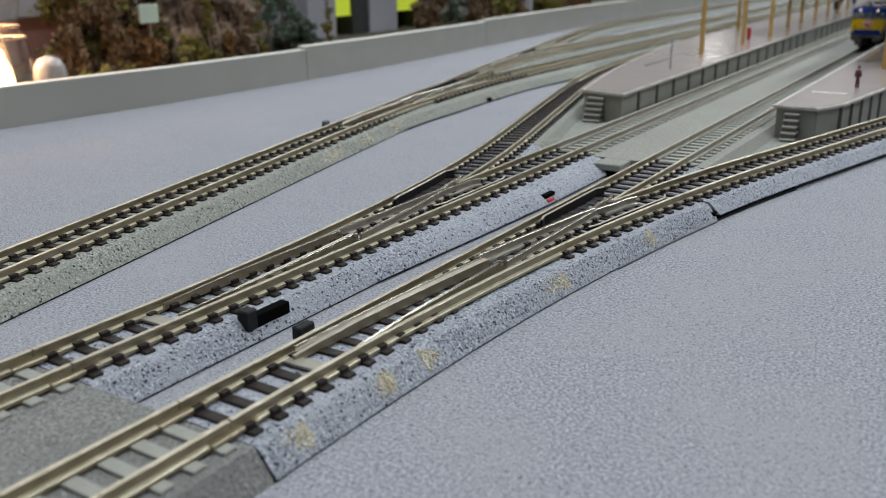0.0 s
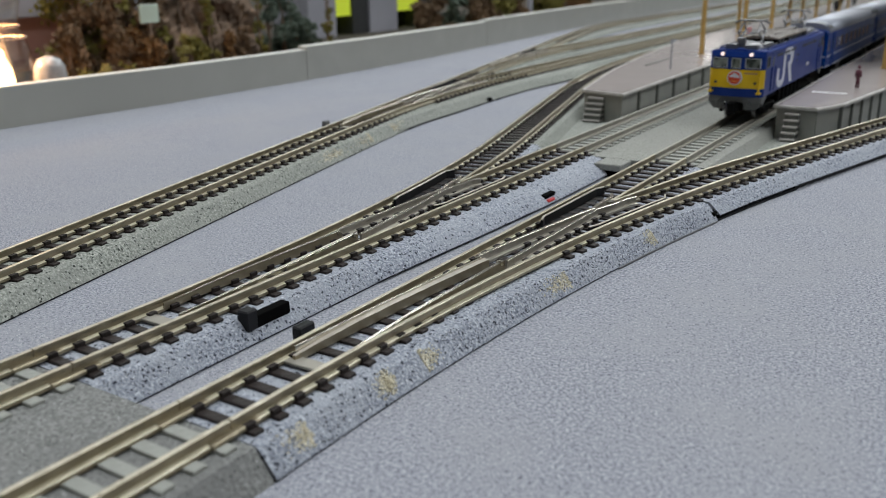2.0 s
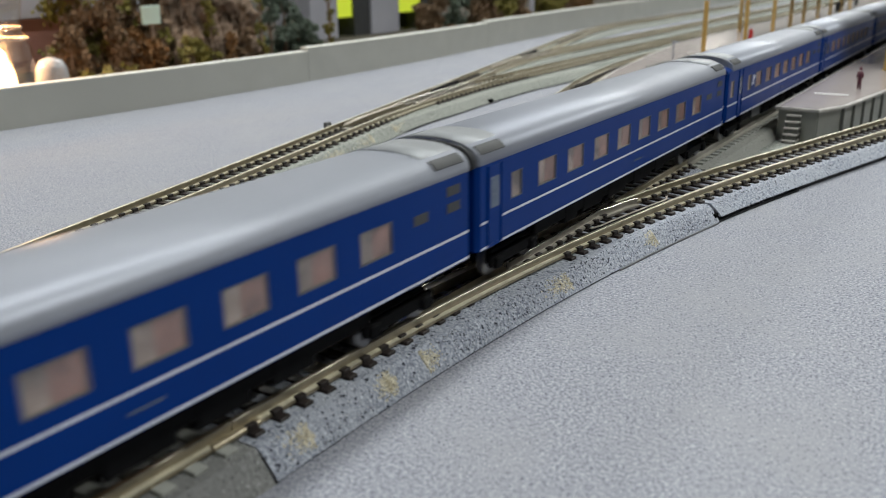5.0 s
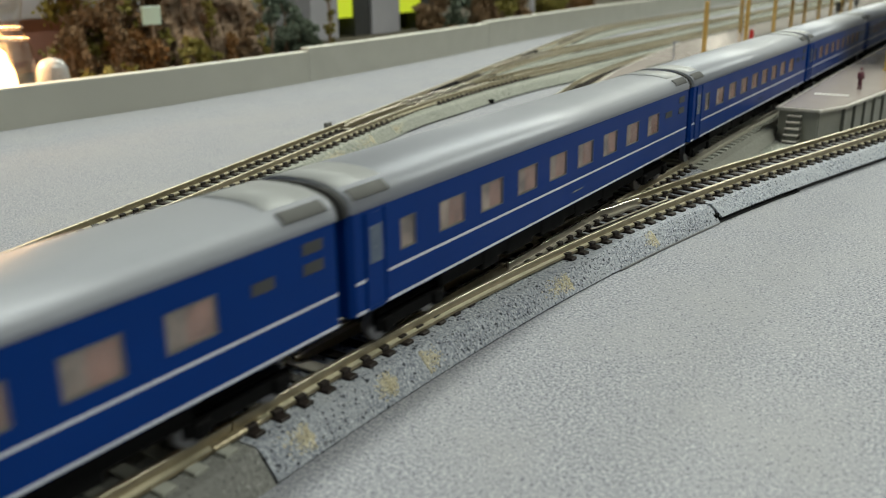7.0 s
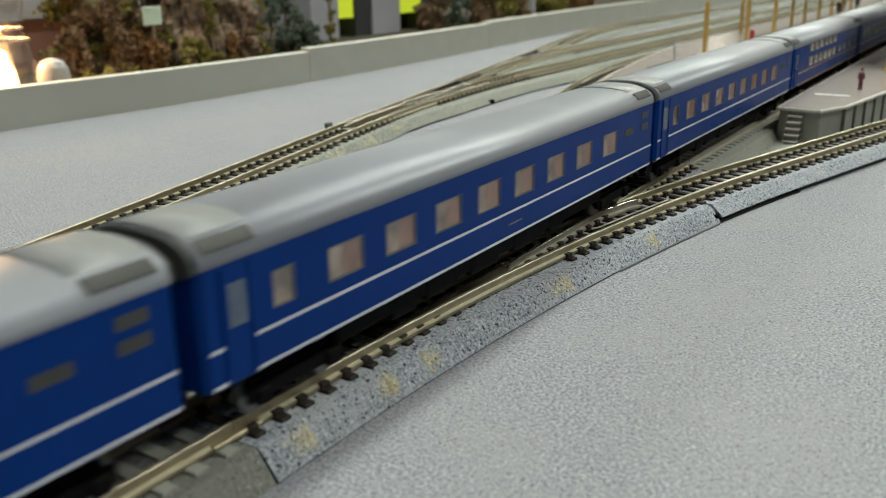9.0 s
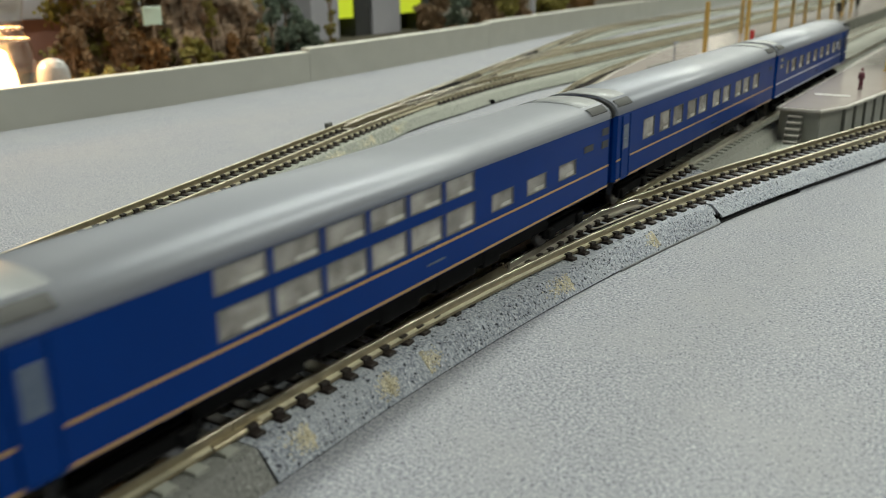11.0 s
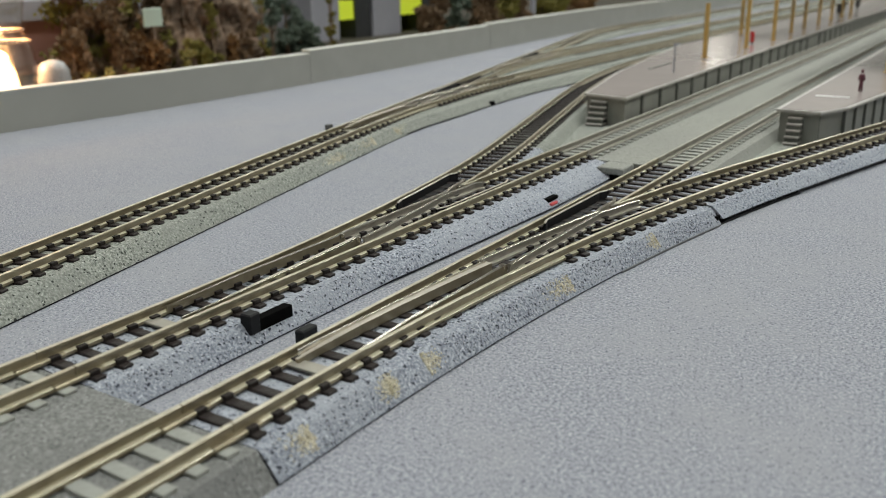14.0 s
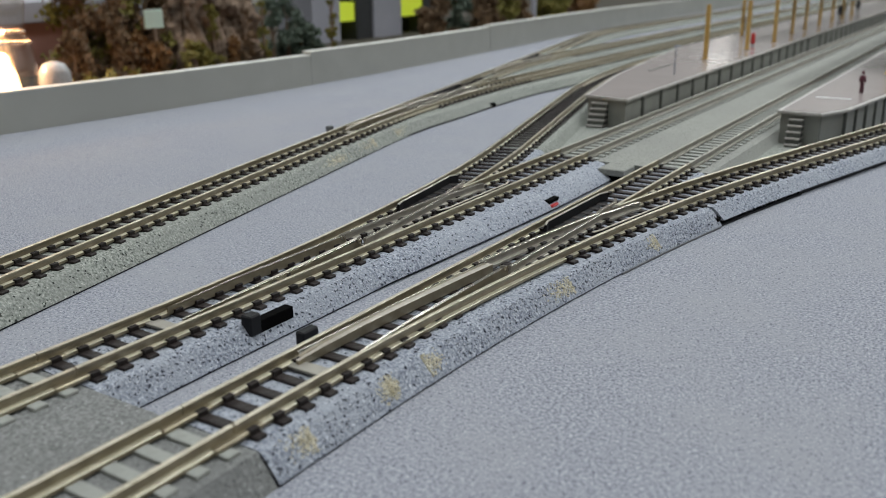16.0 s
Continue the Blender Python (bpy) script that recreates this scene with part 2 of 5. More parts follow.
TOP = 7.0       # rail head above the table
GAUGE = 4.85    # half the distance of the rails
RAIL_SHAPE = [(-1.0, 4.75), (1.0, 4.75), (1.0, 5.3), (0.22, 5.5), (0.22, 6.3), (0.4, 6.45), (0.4, 6.92), (0.3, 7.0),
              (-0.3, 7.0), (-0.4, 6.92), (-0.4, 6.45), (-0.22, 6.3), (-0.22, 5.5), (-1.0, 5.3)]
BED_SHAPE = [(-12.55, 0.4), (-12.4, 0.7), (-10.1, 3.5), (-9.6, 4.0), (-9.0, 4.3), (-8.4, 4.35), (8.4, 4.35), (9.0, 4.3), (9.6, 4.0), (10.1, 3.5), (12.4, 0.7), (12.55, 0.4)]
RAISED_BED = [(-12.4, 1.5), (-12.2, 1.8), (-9.6, 4.0), (-9.0, 4.35), (9.0, 4.35), (9.6, 4.0), (12.2, 1.8), (12.4, 1.5)]
# black strip that paints the shadow gap between bed and table
GAP_SHADE_SHAPE = [(-12.3, 0.0), (12.3, 0.0), (12.3, 0.45), (-12.3, 0.45)]


def sleeper_mesh(material, length=15.2, width=2.0, clips=True, name="sleeper"):
    bm = mesh()
    box(bm, -length / 2, length / 2, -width / 2, width / 2, 4.0, 4.85, 0.12)
    if clips:
        for s in (-1, 1):
            for d in (-1, 1):
                c = s * GAUGE + d * 1.0
                box(bm, c - 0.5, c + 0.5, -width * 0.44, width * 0.44, 4.8, 5.62, 0.06)
    bmesh.ops.scale(bm, vec=(MM, MM, MM), verts=bm.verts)
    me = bpy.data.meshes.new(name)
    bm.to_mesh(me)
    bm.free()
    me.materials.append(material)
    return me


WOOD_SLEEPER = sleeper_mesh(WOOD)
PALE_SLEEPER = sleeper_mesh(CONCRETE, 15.6, 2.3, clips=False)


def lay_sleepers(parent, path, me, pitch=4.95, start=0.0, width_at=None, skip=None):
    """Sleepers one by one along a path."""
    dist, nxt = 0.0, start
    for (ax, ay), (bx, by) in zip(path, path[1:]):
        d = math.hypot(bx - ax, by - ay)
        while nxt <= dist + d:
            f = (nxt - dist) / d
            x, y = ax + f * (bx - ax), ay + f * (by - ay)
            if not (skip and skip(x, y)):
                ob = new("sleeper", me)
                ob.parent = parent
                ob.matrix_basis = pose(x * MM, y * MM, 0, 0, 0, -math.degrees(math.atan2(bx - ax, by - ay)) + random.uniform(-0.8, 0.8))
                if width_at:
                    shift, stretch = width_at(y)
                    ob.location.x += shift * MM
                    ob.scale.x = stretch
            nxt += pitch
        dist += d


def far_sleepers(parent, path, material, pitch=4.95, length=15.2, width=2.0):
    bm, dist, nxt = mesh(), 0.0, pitch / 2
    for (ax, ay), (bx, by) in zip(path, path[1:]):
        d = math.hypot(bx - ax, by - ay)
        tx, ty = (bx - ax) / d, (by - ay) / d
        while nxt <= dist + d:
            f = nxt - dist
            c = Vector((ax + f * tx, ay + f * ty, 0))
            u, v = Vector((ty, -tx, 0)) * length / 2, Vector((tx, ty, 0)) * width / 2
            lo = [bm.verts.new(c + s * u + q * v + Vector((0, 0, 4.0))) for s, q in ((-1, -1), (1, -1), (1, 1), (-1, 1))]
            hi = [bm.verts.new(c + s * u + q * v + Vector((0, 0, 4.85))) for s, q in ((-1, -1), (1, -1), (1, 1), (-1, 1))]
            bm.faces.new(hi)
            for i in range(4):
                bm.faces.new((lo[i], lo[(i + 1) % 4], hi[(i + 1) % 4], hi[i]))
            nxt += pitch
        dist += d
    return tagged(part("sleeper_stretch", bm, material, parent), kind="stuff")


def rail_part(parent, path, name="rail", material=None, lift=None, head=None):
    ob = part(name, sweep(mesh(), path, RAIL_SHAPE, lift=lift), material or RAIL, parent)
    if material is None or head:
        ob.data.materials.append(head or RAIL_HEAD_LIT)
        for q in ob.data.polygons:
            if abs(q.normal.z) > 0.6 and q.center.z > 6.9 * MM:
                q.material_index = 1
    # light caught by the foot's upper faces, painted as paler metal
    if material is None:
        ob.data.materials.append(RAIL_FOOT_LIT)
        for q in ob.data.polygons:
            if q.normal.z > 0.5 and q.center.z < 5.6 * MM:
                q.material_index = 2
    return ob


def plain_track(label, path, bed_mat, sleeper_me=None, far_mat=None, group="", bed=True, pitch=4.95, far_len=15.2, far_w=2.0, raised=False):
    t = thing("track", label, "model track", group)
    if bed:
        part("ballast_bed", sweep(mesh(), path, RAISED_BED if raised else BED_SHAPE), bed_mat, t)
        # painted shadow gap, taller under a raised bed
        part("bed_foot", sweep(mesh(), path, [(u * (0.94 if raised else 1), v * (4.4 if raised else 1)) for u, v in GAP_SHADE_SHAPE]), BLACK, t)
    for s in (-1, 1):
        rail_part(t, offset(path, s * GAUGE))
    if sleeper_me:
        lay_sleepers(t, path, sleeper_me, pitch, pitch / 2)
    else:
        far_sleepers(t, path, far_mat, pitch, far_len, far_w)
    return t


def chair_joint(parent, x, y):
    """A rail joiner hugging the rail's foot."""
    bm = mesh()
    box(bm, x - 1.3, x + 1.3, y - 4.4, y + 4.4, 4.72, 5.55, 0.2)
    part("rail_joiner", bm, RAIL, parent)


def outline_prism(bm, pts, z0, z1):
    lo = [bm.verts.new((x, y, z0)) for x, y in pts]
    hi = [bm.verts.new((x, y, z1)) for x, y in pts]
    bm.faces.new(hi), bm.faces.new(lo[::-1])
    k = len(pts)
    for i in range(k):
        bm.faces.new((lo[i], lo[(i + 1) % k], hi[(i + 1) % k], hi[i]))
    return bm


# ---- paths ----
A_LINE = line(0, -1990, 2600)
B_LINE = line(-33, -1990, 2600)
leg = arc(0, 8, 0, 718, 15, 20)
A_LEG = [(0, 0), (0, 8)] + leg
A_OUT = [leg[-1]] + run(leg[-1], 15, 160, 8)
A_OUT += arc(*A_OUT[-1], 15, 718, -15, 14)
A_OUT += run(A_OUT[-1], 0, 1900, 30)
legb = arc(-33, 6, 0, 718, -15, 20)
B_LEG = [(-33, 0), (-33, 6)] + legb
B_OUT = [legb[-1]] + run(legb[-1], -15, 118, 6)
B_OUT += arc(*B_OUT[-1], -15, 718, 15, 14)
B_OUT += run(B_OUT[-1], 0, 2000, 30)
C_HEAD = -13.5
hc = radians(C_HEAD)
C_IN = line(-64.0, -1500, -117) + arc(-64.0, -117, 0, 500, -13.5, 10)
C_IN += [(-121 + math.tan(-hc) * (180 - y), y) for y in range(20, 141, 20)] + [(-121 + math.tan(-hc) * 16, 164)]
C_START = C_IN[-1]
legc = arc(-121, 180, C_HEAD, 760, 13.5, 16)
C_LEG = [C_START, (-121, 180)] + legc
C_OUT = [legc[-1]] + run(legc[-1], 0, 2200, 40)
C_STRAIGHT = [C_START] + run(C_START, C_HEAD, 196, 10)
D_START = C_STRAIGHT[-1]
D_LEG = [D_START, run(D_START, C_HEAD, 6, 1)[0]]
D_LEG += arc(*D_LEG[-1], C_HEAD, 560, 13.5, 14)
D_OUT = [D_LEG[-1]] + run(D_LEG[-1], 0, 2000, 40)
E_STRAIGHT = [D_START] + run(D_START, C_HEAD, 270, 12)
E_STRAIGHT += arc(*E_STRAIGHT[-1], C_HEAD, 560, 13.5, 14)
E_STRAIGHT += run(E_STRAIGHT[-1], 0, 1700, 30)

# ---- large structure ----
bm = mesh()
box(bm, -1200, 900, -2100, 2800, -30, 0)
tagged(finish("table_top", bm, TABLE, None), "grey-blue sanded table top of the model railway", "table top", kind="structure")


def edge_x(y):
    """The board bows gently along the table."""
    pts = ((-1900, -300), (100, -266), (150, -262.3), (214, -257), (300, -255.5), (380, -256.5), (460, -261), (579, -270.5), (787, -286), (2700, -330))
    for (a, p), (b, q) in zip(pts, pts[1:]):
        if a <= y <= b:
            return p + (q - p) * (y - a) / (b - a)
    return pts[-1][1]


def fascia(y0, y1, h, name):
    t = thing(name, "pale grey-green low board along the table edge", "low board", kind="structure")
    stops = [y for y in (-1900, 100, 150, 214, 300, 380, 460, 579, 787, 2700) if y0 < y < y1]
    path = [(edge_x(y), y) for y in (y0, *stops, y1)]
    part("panel", sweep(mesh(), path, [(-6, 0), (0, 0), (0, h - 0.5), (-6, h - 0.5)]), FASCIA, t)
    part("top_edge", sweep(mesh(), path, [(-6.2, h - 0.5), (0.2, h - 0.5), (0.2, h), (-6.2, h)]), FASCIA_EDGE, t)


fascia(-1899, 316, 17.0, "board")
fascia(316.4, 540, 18.8, "board")
fascia(540.4, 2690, 20.0, "board")

# room shell
ROOM_WALL = mat("room_wall_paint", (0.78, 0.76, 0.73), 0.8, scale=3, bump_scale=60)
ROOM_FLOOR = mat("room_floor_vinyl", (0.30, 0.28, 0.26), 0.5, scale=4)
for nm, b in (("floor", (-3500, 3000, -4000, 5000, -830, -800)), ("ceiling", (-3500, 3000, -4000, 5000, 1700, 1730)),
              ("wall_west", (-3530, -3500, -4000, 5000, -800, 1700)), ("wall_east", (3000, 3030, -4000, 5000, -800, 1700)),
              ("wall_south", (-3500, 3000, -4030, -4000, -800, 1700)), ("wall_north", (-3500, 3000, 5000, 5030, -800, 1700))):
    tagged(finish(nm, box(mesh(), *b), ROOM_FLOOR if nm == "floor" else ROOM_WALL, None),
           "plain vinyl room floor" if nm == "floor" else "plain off-white room " + nm.split("_")[0], nm.split("_")[0], kind="structure")
bm = mesh()
for lx in (-1100, 800):
    for ly in (-2000, 2700):
        box(bm, lx - 40, lx + 40, ly - 40, ly + 40, -800, -30)
tagged(finish("table_trestle", bm, OCHRE, None), "wooden trestle legs under the table top", "table leg", kind="structure")


# ---- tracks ----
def slab(y0, y1, x0, x1, label, slope_l=True, bed=None):
    t = thing("track_slab", label, "track slab")
    bm = mesh()
    bot0, bot1 = (x0 - 3.2 if slope_l else x0), x1 + 3.2
    sweep(bm, [(0, y0), (0, y1)], [(bot0, 0), (x0, 4.3), (x1, 4.3), (bot1, 0)])
    part("ballast_bed", bm, bed or SLAB, t)
    return t


def slab_rails(t, x, y0, y1, near=True, metal=None):
    for s in (-1, 1):
        rail_part(t, [(x + s * GAUGE, y0), (x + s * GAUGE, y1)], material=metal)
    if near:
        lay_sleepers(t, [(x, y0), (x, y1)], PALE_SLEEPER, 5.0, 2.0)


front_slab = slab(-230, -0.15, -42.2, 9.2, "grey double-track slab with pale concrete sleepers")
for x in (0, -33):
    slab_rails(front_slab, x, -230, -0.25)
    for s in (-1, 1):
        chair_joint(front_slab, x + s * GAUGE, 0)
far_front = slab(-1990, -230.3, -42.2, 9.2, "grey double-track slab running out of the station throat")
for x in (0, -33):
    slab_rails(far_front, x, -1990, -230.3, False)
    far_sleepers(far_front, [(x, -1990), (x, -230.3)], CONCRETE, 5.0, 15.6, 2.3)
back_slab = slab(186.3, 520, -44.5, 11.0, "pale grey-green double-track slab between two platforms", bed=SLAB_PALE)
for x in (0, -33):
    slab_rails(back_slab, x, 186.3, 520, True, RAIL_GREY)
part("ballast_bed", box(mesh(), -20.7, -12.2, 177.5, 186.6, 2.2, 4.25, 0.3), SLAB_PALE, back_slab)
part("ballast_fill", outline_prism(mesh(), [(-46.5, 187), (-44.2, 187), (-44.2, 262), (-64.5, 264), (-61.5, 232)], 0.0, 1.0), BALLAST_GREEN, back_slab)
part("ballast_fill", outline_prism(mesh(), [(12.0, 196), (17.0, 212), (27.0, 246), (27.0, 262), (11.6, 262)], 0.0, 1.0), BALLAST_GREEN, back_slab)
# black plate in place of the shade inside the hollow slab
part("hollow_end", box(mesh(), -20.6, -12.3, 178.6, 186.32, 0.1, 2.2), RECESS_SHADE, back_slab, "black plate painting the shade in the slab's hollow end")
far_back = slab(520.3, 2600, -44.5, 11.0, "pale grey-green double-track slab beyond the platforms' ends", bed=SLAB_PALE)
for x in (0, -33):
    slab_rails(far_back, x, 520.3, 2600, False, RAIL_GREY)
    far_sleepers(far_back, [(x, 520.3), (x, 2600)], CONCRETE, 5.0, 15.6, 2.3)


def strip(bm, path, w, z0, z1):
    return sweep(bm, path, [(-w / 2, z0), (w / 2, z0), (w / 2, z1 - 0.05), (w / 2 - 0.08, z1), (-w / 2 + 0.08, z1), (-w / 2, z1 - 0.05)])


def bright_top(ob, top):
    """Polished on its upper faces alone."""
    ob.data.materials.append(top)
    for q in ob.data.polygons:
        if q.normal.z > 0.7:
            q.material_index = 1
    return ob


def taper(bm, path, w0, w1, z0, za, zb, drop=2.0):
    """A tongue that widens along its path and rises from its tip."""
    lo, hi = [], []
    k = len(path)
    for i, (x, y) in enumerate(path):
        f = i / (k - 1)
        w = w0 + (w1 - w0) * min(1.0, f * drop)
        a, b = path[max(i - 1, 0)], path[min(i + 1, k - 1)]
        d = math.hypot(b[0] - a[0], b[1] - a[1])
        nx, ny = (b[1] - a[1]) / d, -(b[0] - a[0]) / d
        z = za + (zb - za) * min(1.0, f * 3)
        hi.append([bm.verts.new((x + q * w / 2 * nx, y + q * w / 2 * ny, z)) for q in (-1, 1)])
        lo.append([bm.verts.new((x + q * w / 2 * nx, y + q * w / 2 * ny, z0)) for q in (-1, 1)])
    for i in range(k - 1):
        bm.faces.new((hi[i][0], hi[i][1], hi[i + 1][1], hi[i + 1][0]))
        for q in (0, 1):
            bm.faces.new((lo[i][q], hi[i][q], hi[i + 1][q], lo[i + 1][q]))
    for i in (0, k - 1):
        bm.faces.new((lo[i][0], lo[i][1], hi[i][1], hi[i][0]))
    return bm


def turnout(label, straight, curved, side, length, bed_mat, y_frog, group="turnouts", sleepers=True, raise_from=None):
    """A turnout; side +1 when the curved leg leaves to the right. Paths start at the joint."""
    t = thing("turnout", label, "model turnout", group)
    part("ballast_bed", sweep(mesh(), straight, BED_SHAPE), bed_mat, t)
    part("leg_bed", sweep(mesh(), clip(curved, -9999, raise_from or 9999), BED_SHAPE, z=-0.06), bed_mat, t)
    if raise_from:
        part("leg_bed", sweep(mesh(), clip(curved, raise_from + 1.2, 9999), RAISED_BED, z=-0.06), bed_mat, t)
    # the shadow gap below both beds, painted as black strips
    part("bed_foot", sweep(mesh(), straight, GAP_SHADE_SHAPE), BLACK, t)
    part("bed_foot", sweep(mesh(), curved, GAP_SHADE_SHAPE, z=-0.05), BLACK, t)
    y0 = straight[0][1]
    s = side
    # stock rails
    rail_part(t, offset(straight, -s * GAUGE), "stock_rail")
    rail_part(t, offset(curved, s * GAUGE), "stock_rail")
    tip, heel = y0 + 21, y0 + 75
    # where the inner rails cross
    st, cu = offset(straight, s * GAUGE), offset(curved, -s * GAUGE)
    yc = y_frog
    for k in range(60, 170):
        p, q = clip(st, y0 + k, y0 + k + 1), clip(cu, y0 + k, y0 + k + 1)
        if p and q and s * (q[0][0] - p[0][0]) > 0:
            yc = y0 + k
            break
    # rails past the crossing, and closure rails that bend into wing rails
    rail_part(t, clip(st, yc + 3, 9999), "rail")
    rail_part(t, clip(cu, yc + 3, 9999), "rail")
    for own, other, q in ((cu, offset(straight, s * (GAUGE - 1.5)), -s), (st, offset(curved, -s * (GAUGE - 1.5)), s)):
        way = clip(own, heel, yc - 6) + clip(other, yc - 1.5, yc + 6.5)
        way.append((way[-1][0] + q * 1.1, way[-1][1] + 2.8))
        rail_part(t, way, "closure_rail", WING, head=RAIL_BRIGHT)
    # blades
    bl = clip(offset(curved, -s * (GAUGE - 1.9)), tip, heel)
    bright_top(part("switch_blade", taper(mesh(), bl, 0.6, 1.7, 4.8, 5.9, 6.6), RAIL, t, "flat worn metal switch blade"), BLADE)
    bl = clip(offset(curved, -s * (GAUGE - 1.25)), tip + 1, heel)
    part("blade_edge", strip(mesh(), bl, 0.35, 6.0, 6.95), RAIL_BRIGHT, t, "polished running edge")
    bl = clip(offset(straight, s * (GAUGE - 0.75)), tip + 4, heel)
    bright_top(part("switch_blade", taper(mesh(), bl, 0.25, 0.8, 5.0, 6.3, 6.9), RAIL, t), RAIL_BRIGHT)
    # frog point
    part("frog_point", strip(mesh(), clip(st, yc + 0.6, yc + 7), 0.7, 4.8, 6.98), RAIL_BRIGHT, t)
    part("frog_point", strip(mesh(), clip(cu, yc + 0.6, yc + 7), 0.7, 4.8, 6.96), RAIL_BRIGHT, t)
    part("frog_tray", strip(mesh(), clip(offset(straight, s * GAUGE), yc - 5, yc + 7), 3.0, 4.3, 4.7), BLACK, t)
    # black guard rails with flared ends and a worn metal edge, over a dark tray
    for path, q in ((straight, -s), (curved, s)):
        g = clip(offset(path, q * (GAUGE - 1.55)), yc - 18, yc + 12)
        bent = [(g[0][0] - q * 1.0, g[0][1] - 3.0)] + g + [(g[-1][0] - q * 1.0, g[-1][1] + 3.0)]
        part("frog_tray", strip(mesh(), clip(offset(path, q * (GAUGE - 2.1)), yc - 20, yc + 13), 3.0, 4.3, 4.7), BLACK, t, "black plastic tray under the guard rail")
        guard = part("guard_rail", strip(mesh(), bent, 0.6, 4.8, 6.72), BLACK, t)
        part("guard_edge", strip(mesh(), bent, 0.5, 6.72, 6.95), BLADE, guard, "thin worn metal edge")
    # pivots, throw bar and lever slot
    for path, q in ((straight, s), (curved, -s)):
        p = clip(offset(path, q * (GAUGE - 0.9)), heel - 1, heel + 1)[0]
        bm = mesh()
        cyl(bm, (p[0], p[1], 6.2), (p[0], p[1], 7.0), 0.75, seg=14)
        cyl(bm, (p[0], p[1], 6.9), (p[0], p[1], 7.15), 0.35, seg=10)
        part("pivot", bm, RAIL_BRIGHT, t)
    c = clip(straight, tip - 1, tip + 1)[0]
    part("throw_bar", box(mesh(), c[0] - 4.0, c[0] + 4.0, tip - 1.2, tip + 1.6, 4.7, 5.25, 0.1), RAIL_GREY, t)
    if sleepers:
        lay_sleepers(t, straight, WOOD_SLEEPER, 4.95, 2.4)
        lay_sleepers(t, clip(curved, y0 + 88, 9999), WOOD_SLEEPER, 4.95, 3.0)
    return t


A_ST, B_ST = line(0, 0.0, 186, 6), line(-33, 0.0, 186, 6)
ta = turnout("model turnout with grey-blue ballast and dark sleepers", A_ST, A_LEG, 1, 186, BALLAST, 141, raise_from=149.5)
tb = turnout("model turnout with grey-blue ballast and slide lever", B_ST, B_LEG, -1, 186, BALLAST, 139)
plain_track("curving model track with dark sleepers on grey ballast", clip(A_OUT, 0, 330), BALLAST, WOOD_SLEEPER, raised=True)
plain_track("model track running along the platform's outer side", clip(A_OUT, 330.3, 2600), BALLAST, None, WOOD, raised=True)
plain_track("model track with dark sleepers bending behind the platform", clip(B_OUT, 0, 345), BALLAST_GREEN, WOOD_SLEEPER)
plain_track("model track behind the platform's far edge", clip(B_OUT, 345.3, 2600), BALLAST_GREEN, None, WOOD)
plain_track("straight model track with green-grey ballast and dark sleepers", clip(C_IN, -60, 200), BALLAST_GREEN, WOOD_SLEEPER)
plain_track("straight model track running out of the yard", clip(C_IN, -1500, -60.3), BALLAST_GREEN, None, WOOD)
tc = turnout("model turnout on green-grey ballast before the fascia board", C_STRAIGHT, C_LEG, 1, 196, BALLAST_GREEN, 305)
plain_track("model yard track on green-grey ballast", clip(C_OUT, 0, 2600), BALLAST_GREEN, None, WOOD)
td = turnout("second model turnout in the yard throat", E_STRAIGHT[:10], D_LEG, 1, 180, BALLAST_GREEN, 478, sleepers=False)
plain_track("middle yard track on green-grey ballast", clip(D_OUT, 0, 2600), BALLAST_GREEN, None, WOOD)
plain_track("outer yard track beside the fascia board", clip(E_STRAIGHT[9:], 0, 2600), BALLAST_GREEN, None, WOOD)

# slide levers of the turnouts
# solid black block paints the slot's inner shade
part("lever_slot", box(mesh(), -23.9, -21.8, 31.8, 41.0, 1.9, 4.4, 0.1), RECESS_SHADE, tb, "black block painting the shade in the lever slot")
part("lever", box(mesh(), -24.0, -21.5, 29.8, 32.5, 2.2, 6.0, 0.25), BLACK, tb, "black slide lever")
part("lever", box(mesh(), -11.5, -9.6, 30.0, 34.0, 2.0, 5.6, 0.25), BLACK, ta, "black slide lever")
part("lever", box(mesh(), -139.0, -137.2, 189.5, 192.5, 3.0, 5.4, 0.2), SKIRT, tc, "small grey lever")
# the bed's shoulder swells where the cable socket sits
bm, rings = mesh(), []
for k in range(25):
    yy = 62 + 5.16 * k
    w = 2.3 * min(1.0, max(0.0, (yy - 62) / 40)) ** 0.8
    w += 1.7 * min(1.0, max(0.0, (yy - 100) / 40))
    rings.append([bm.verts.new((x, yy, z)) for x, z in ((-25.0, 0.7), (-25.0, 4.352), (-24.2, 4.33), (-23.5 + 0.25 * w, 4.08), (-22.8 + 0.6 * w, 3.45),
                                                        (-21.7 + 0.85 * w, 2.25), (-20.9 + w, 1.1), (-20.65 + w, 0.7))])
for p, q in zip(rings, rings[1:]):
    for j in range(8):
        bm.faces.new((p[j], p[(j + 1) % 8], q[(j + 1) % 8], q[j]))
bm.faces.new(rings[0]), bm.faces.new(rings[-1][::-1])
part("shoulder", bm, BALLAST, tb)
# black sheet painting the shadow gap below the shoulder
bm = mesh()
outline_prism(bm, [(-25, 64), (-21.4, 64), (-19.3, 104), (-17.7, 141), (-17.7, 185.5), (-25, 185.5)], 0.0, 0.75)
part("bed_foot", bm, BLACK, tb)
part("connector", box(mesh(), -22.0, -17.9, 138.6, 144.6, 1.5, 2.9, 0.1), RECESS_SHADE, tb, "black cable socket")
part("plug", box(mesh(), -20.0, -16.9, 138.6, 142.6, 0.8, 1.75, 0.2), RED, tb, "red cable plug")
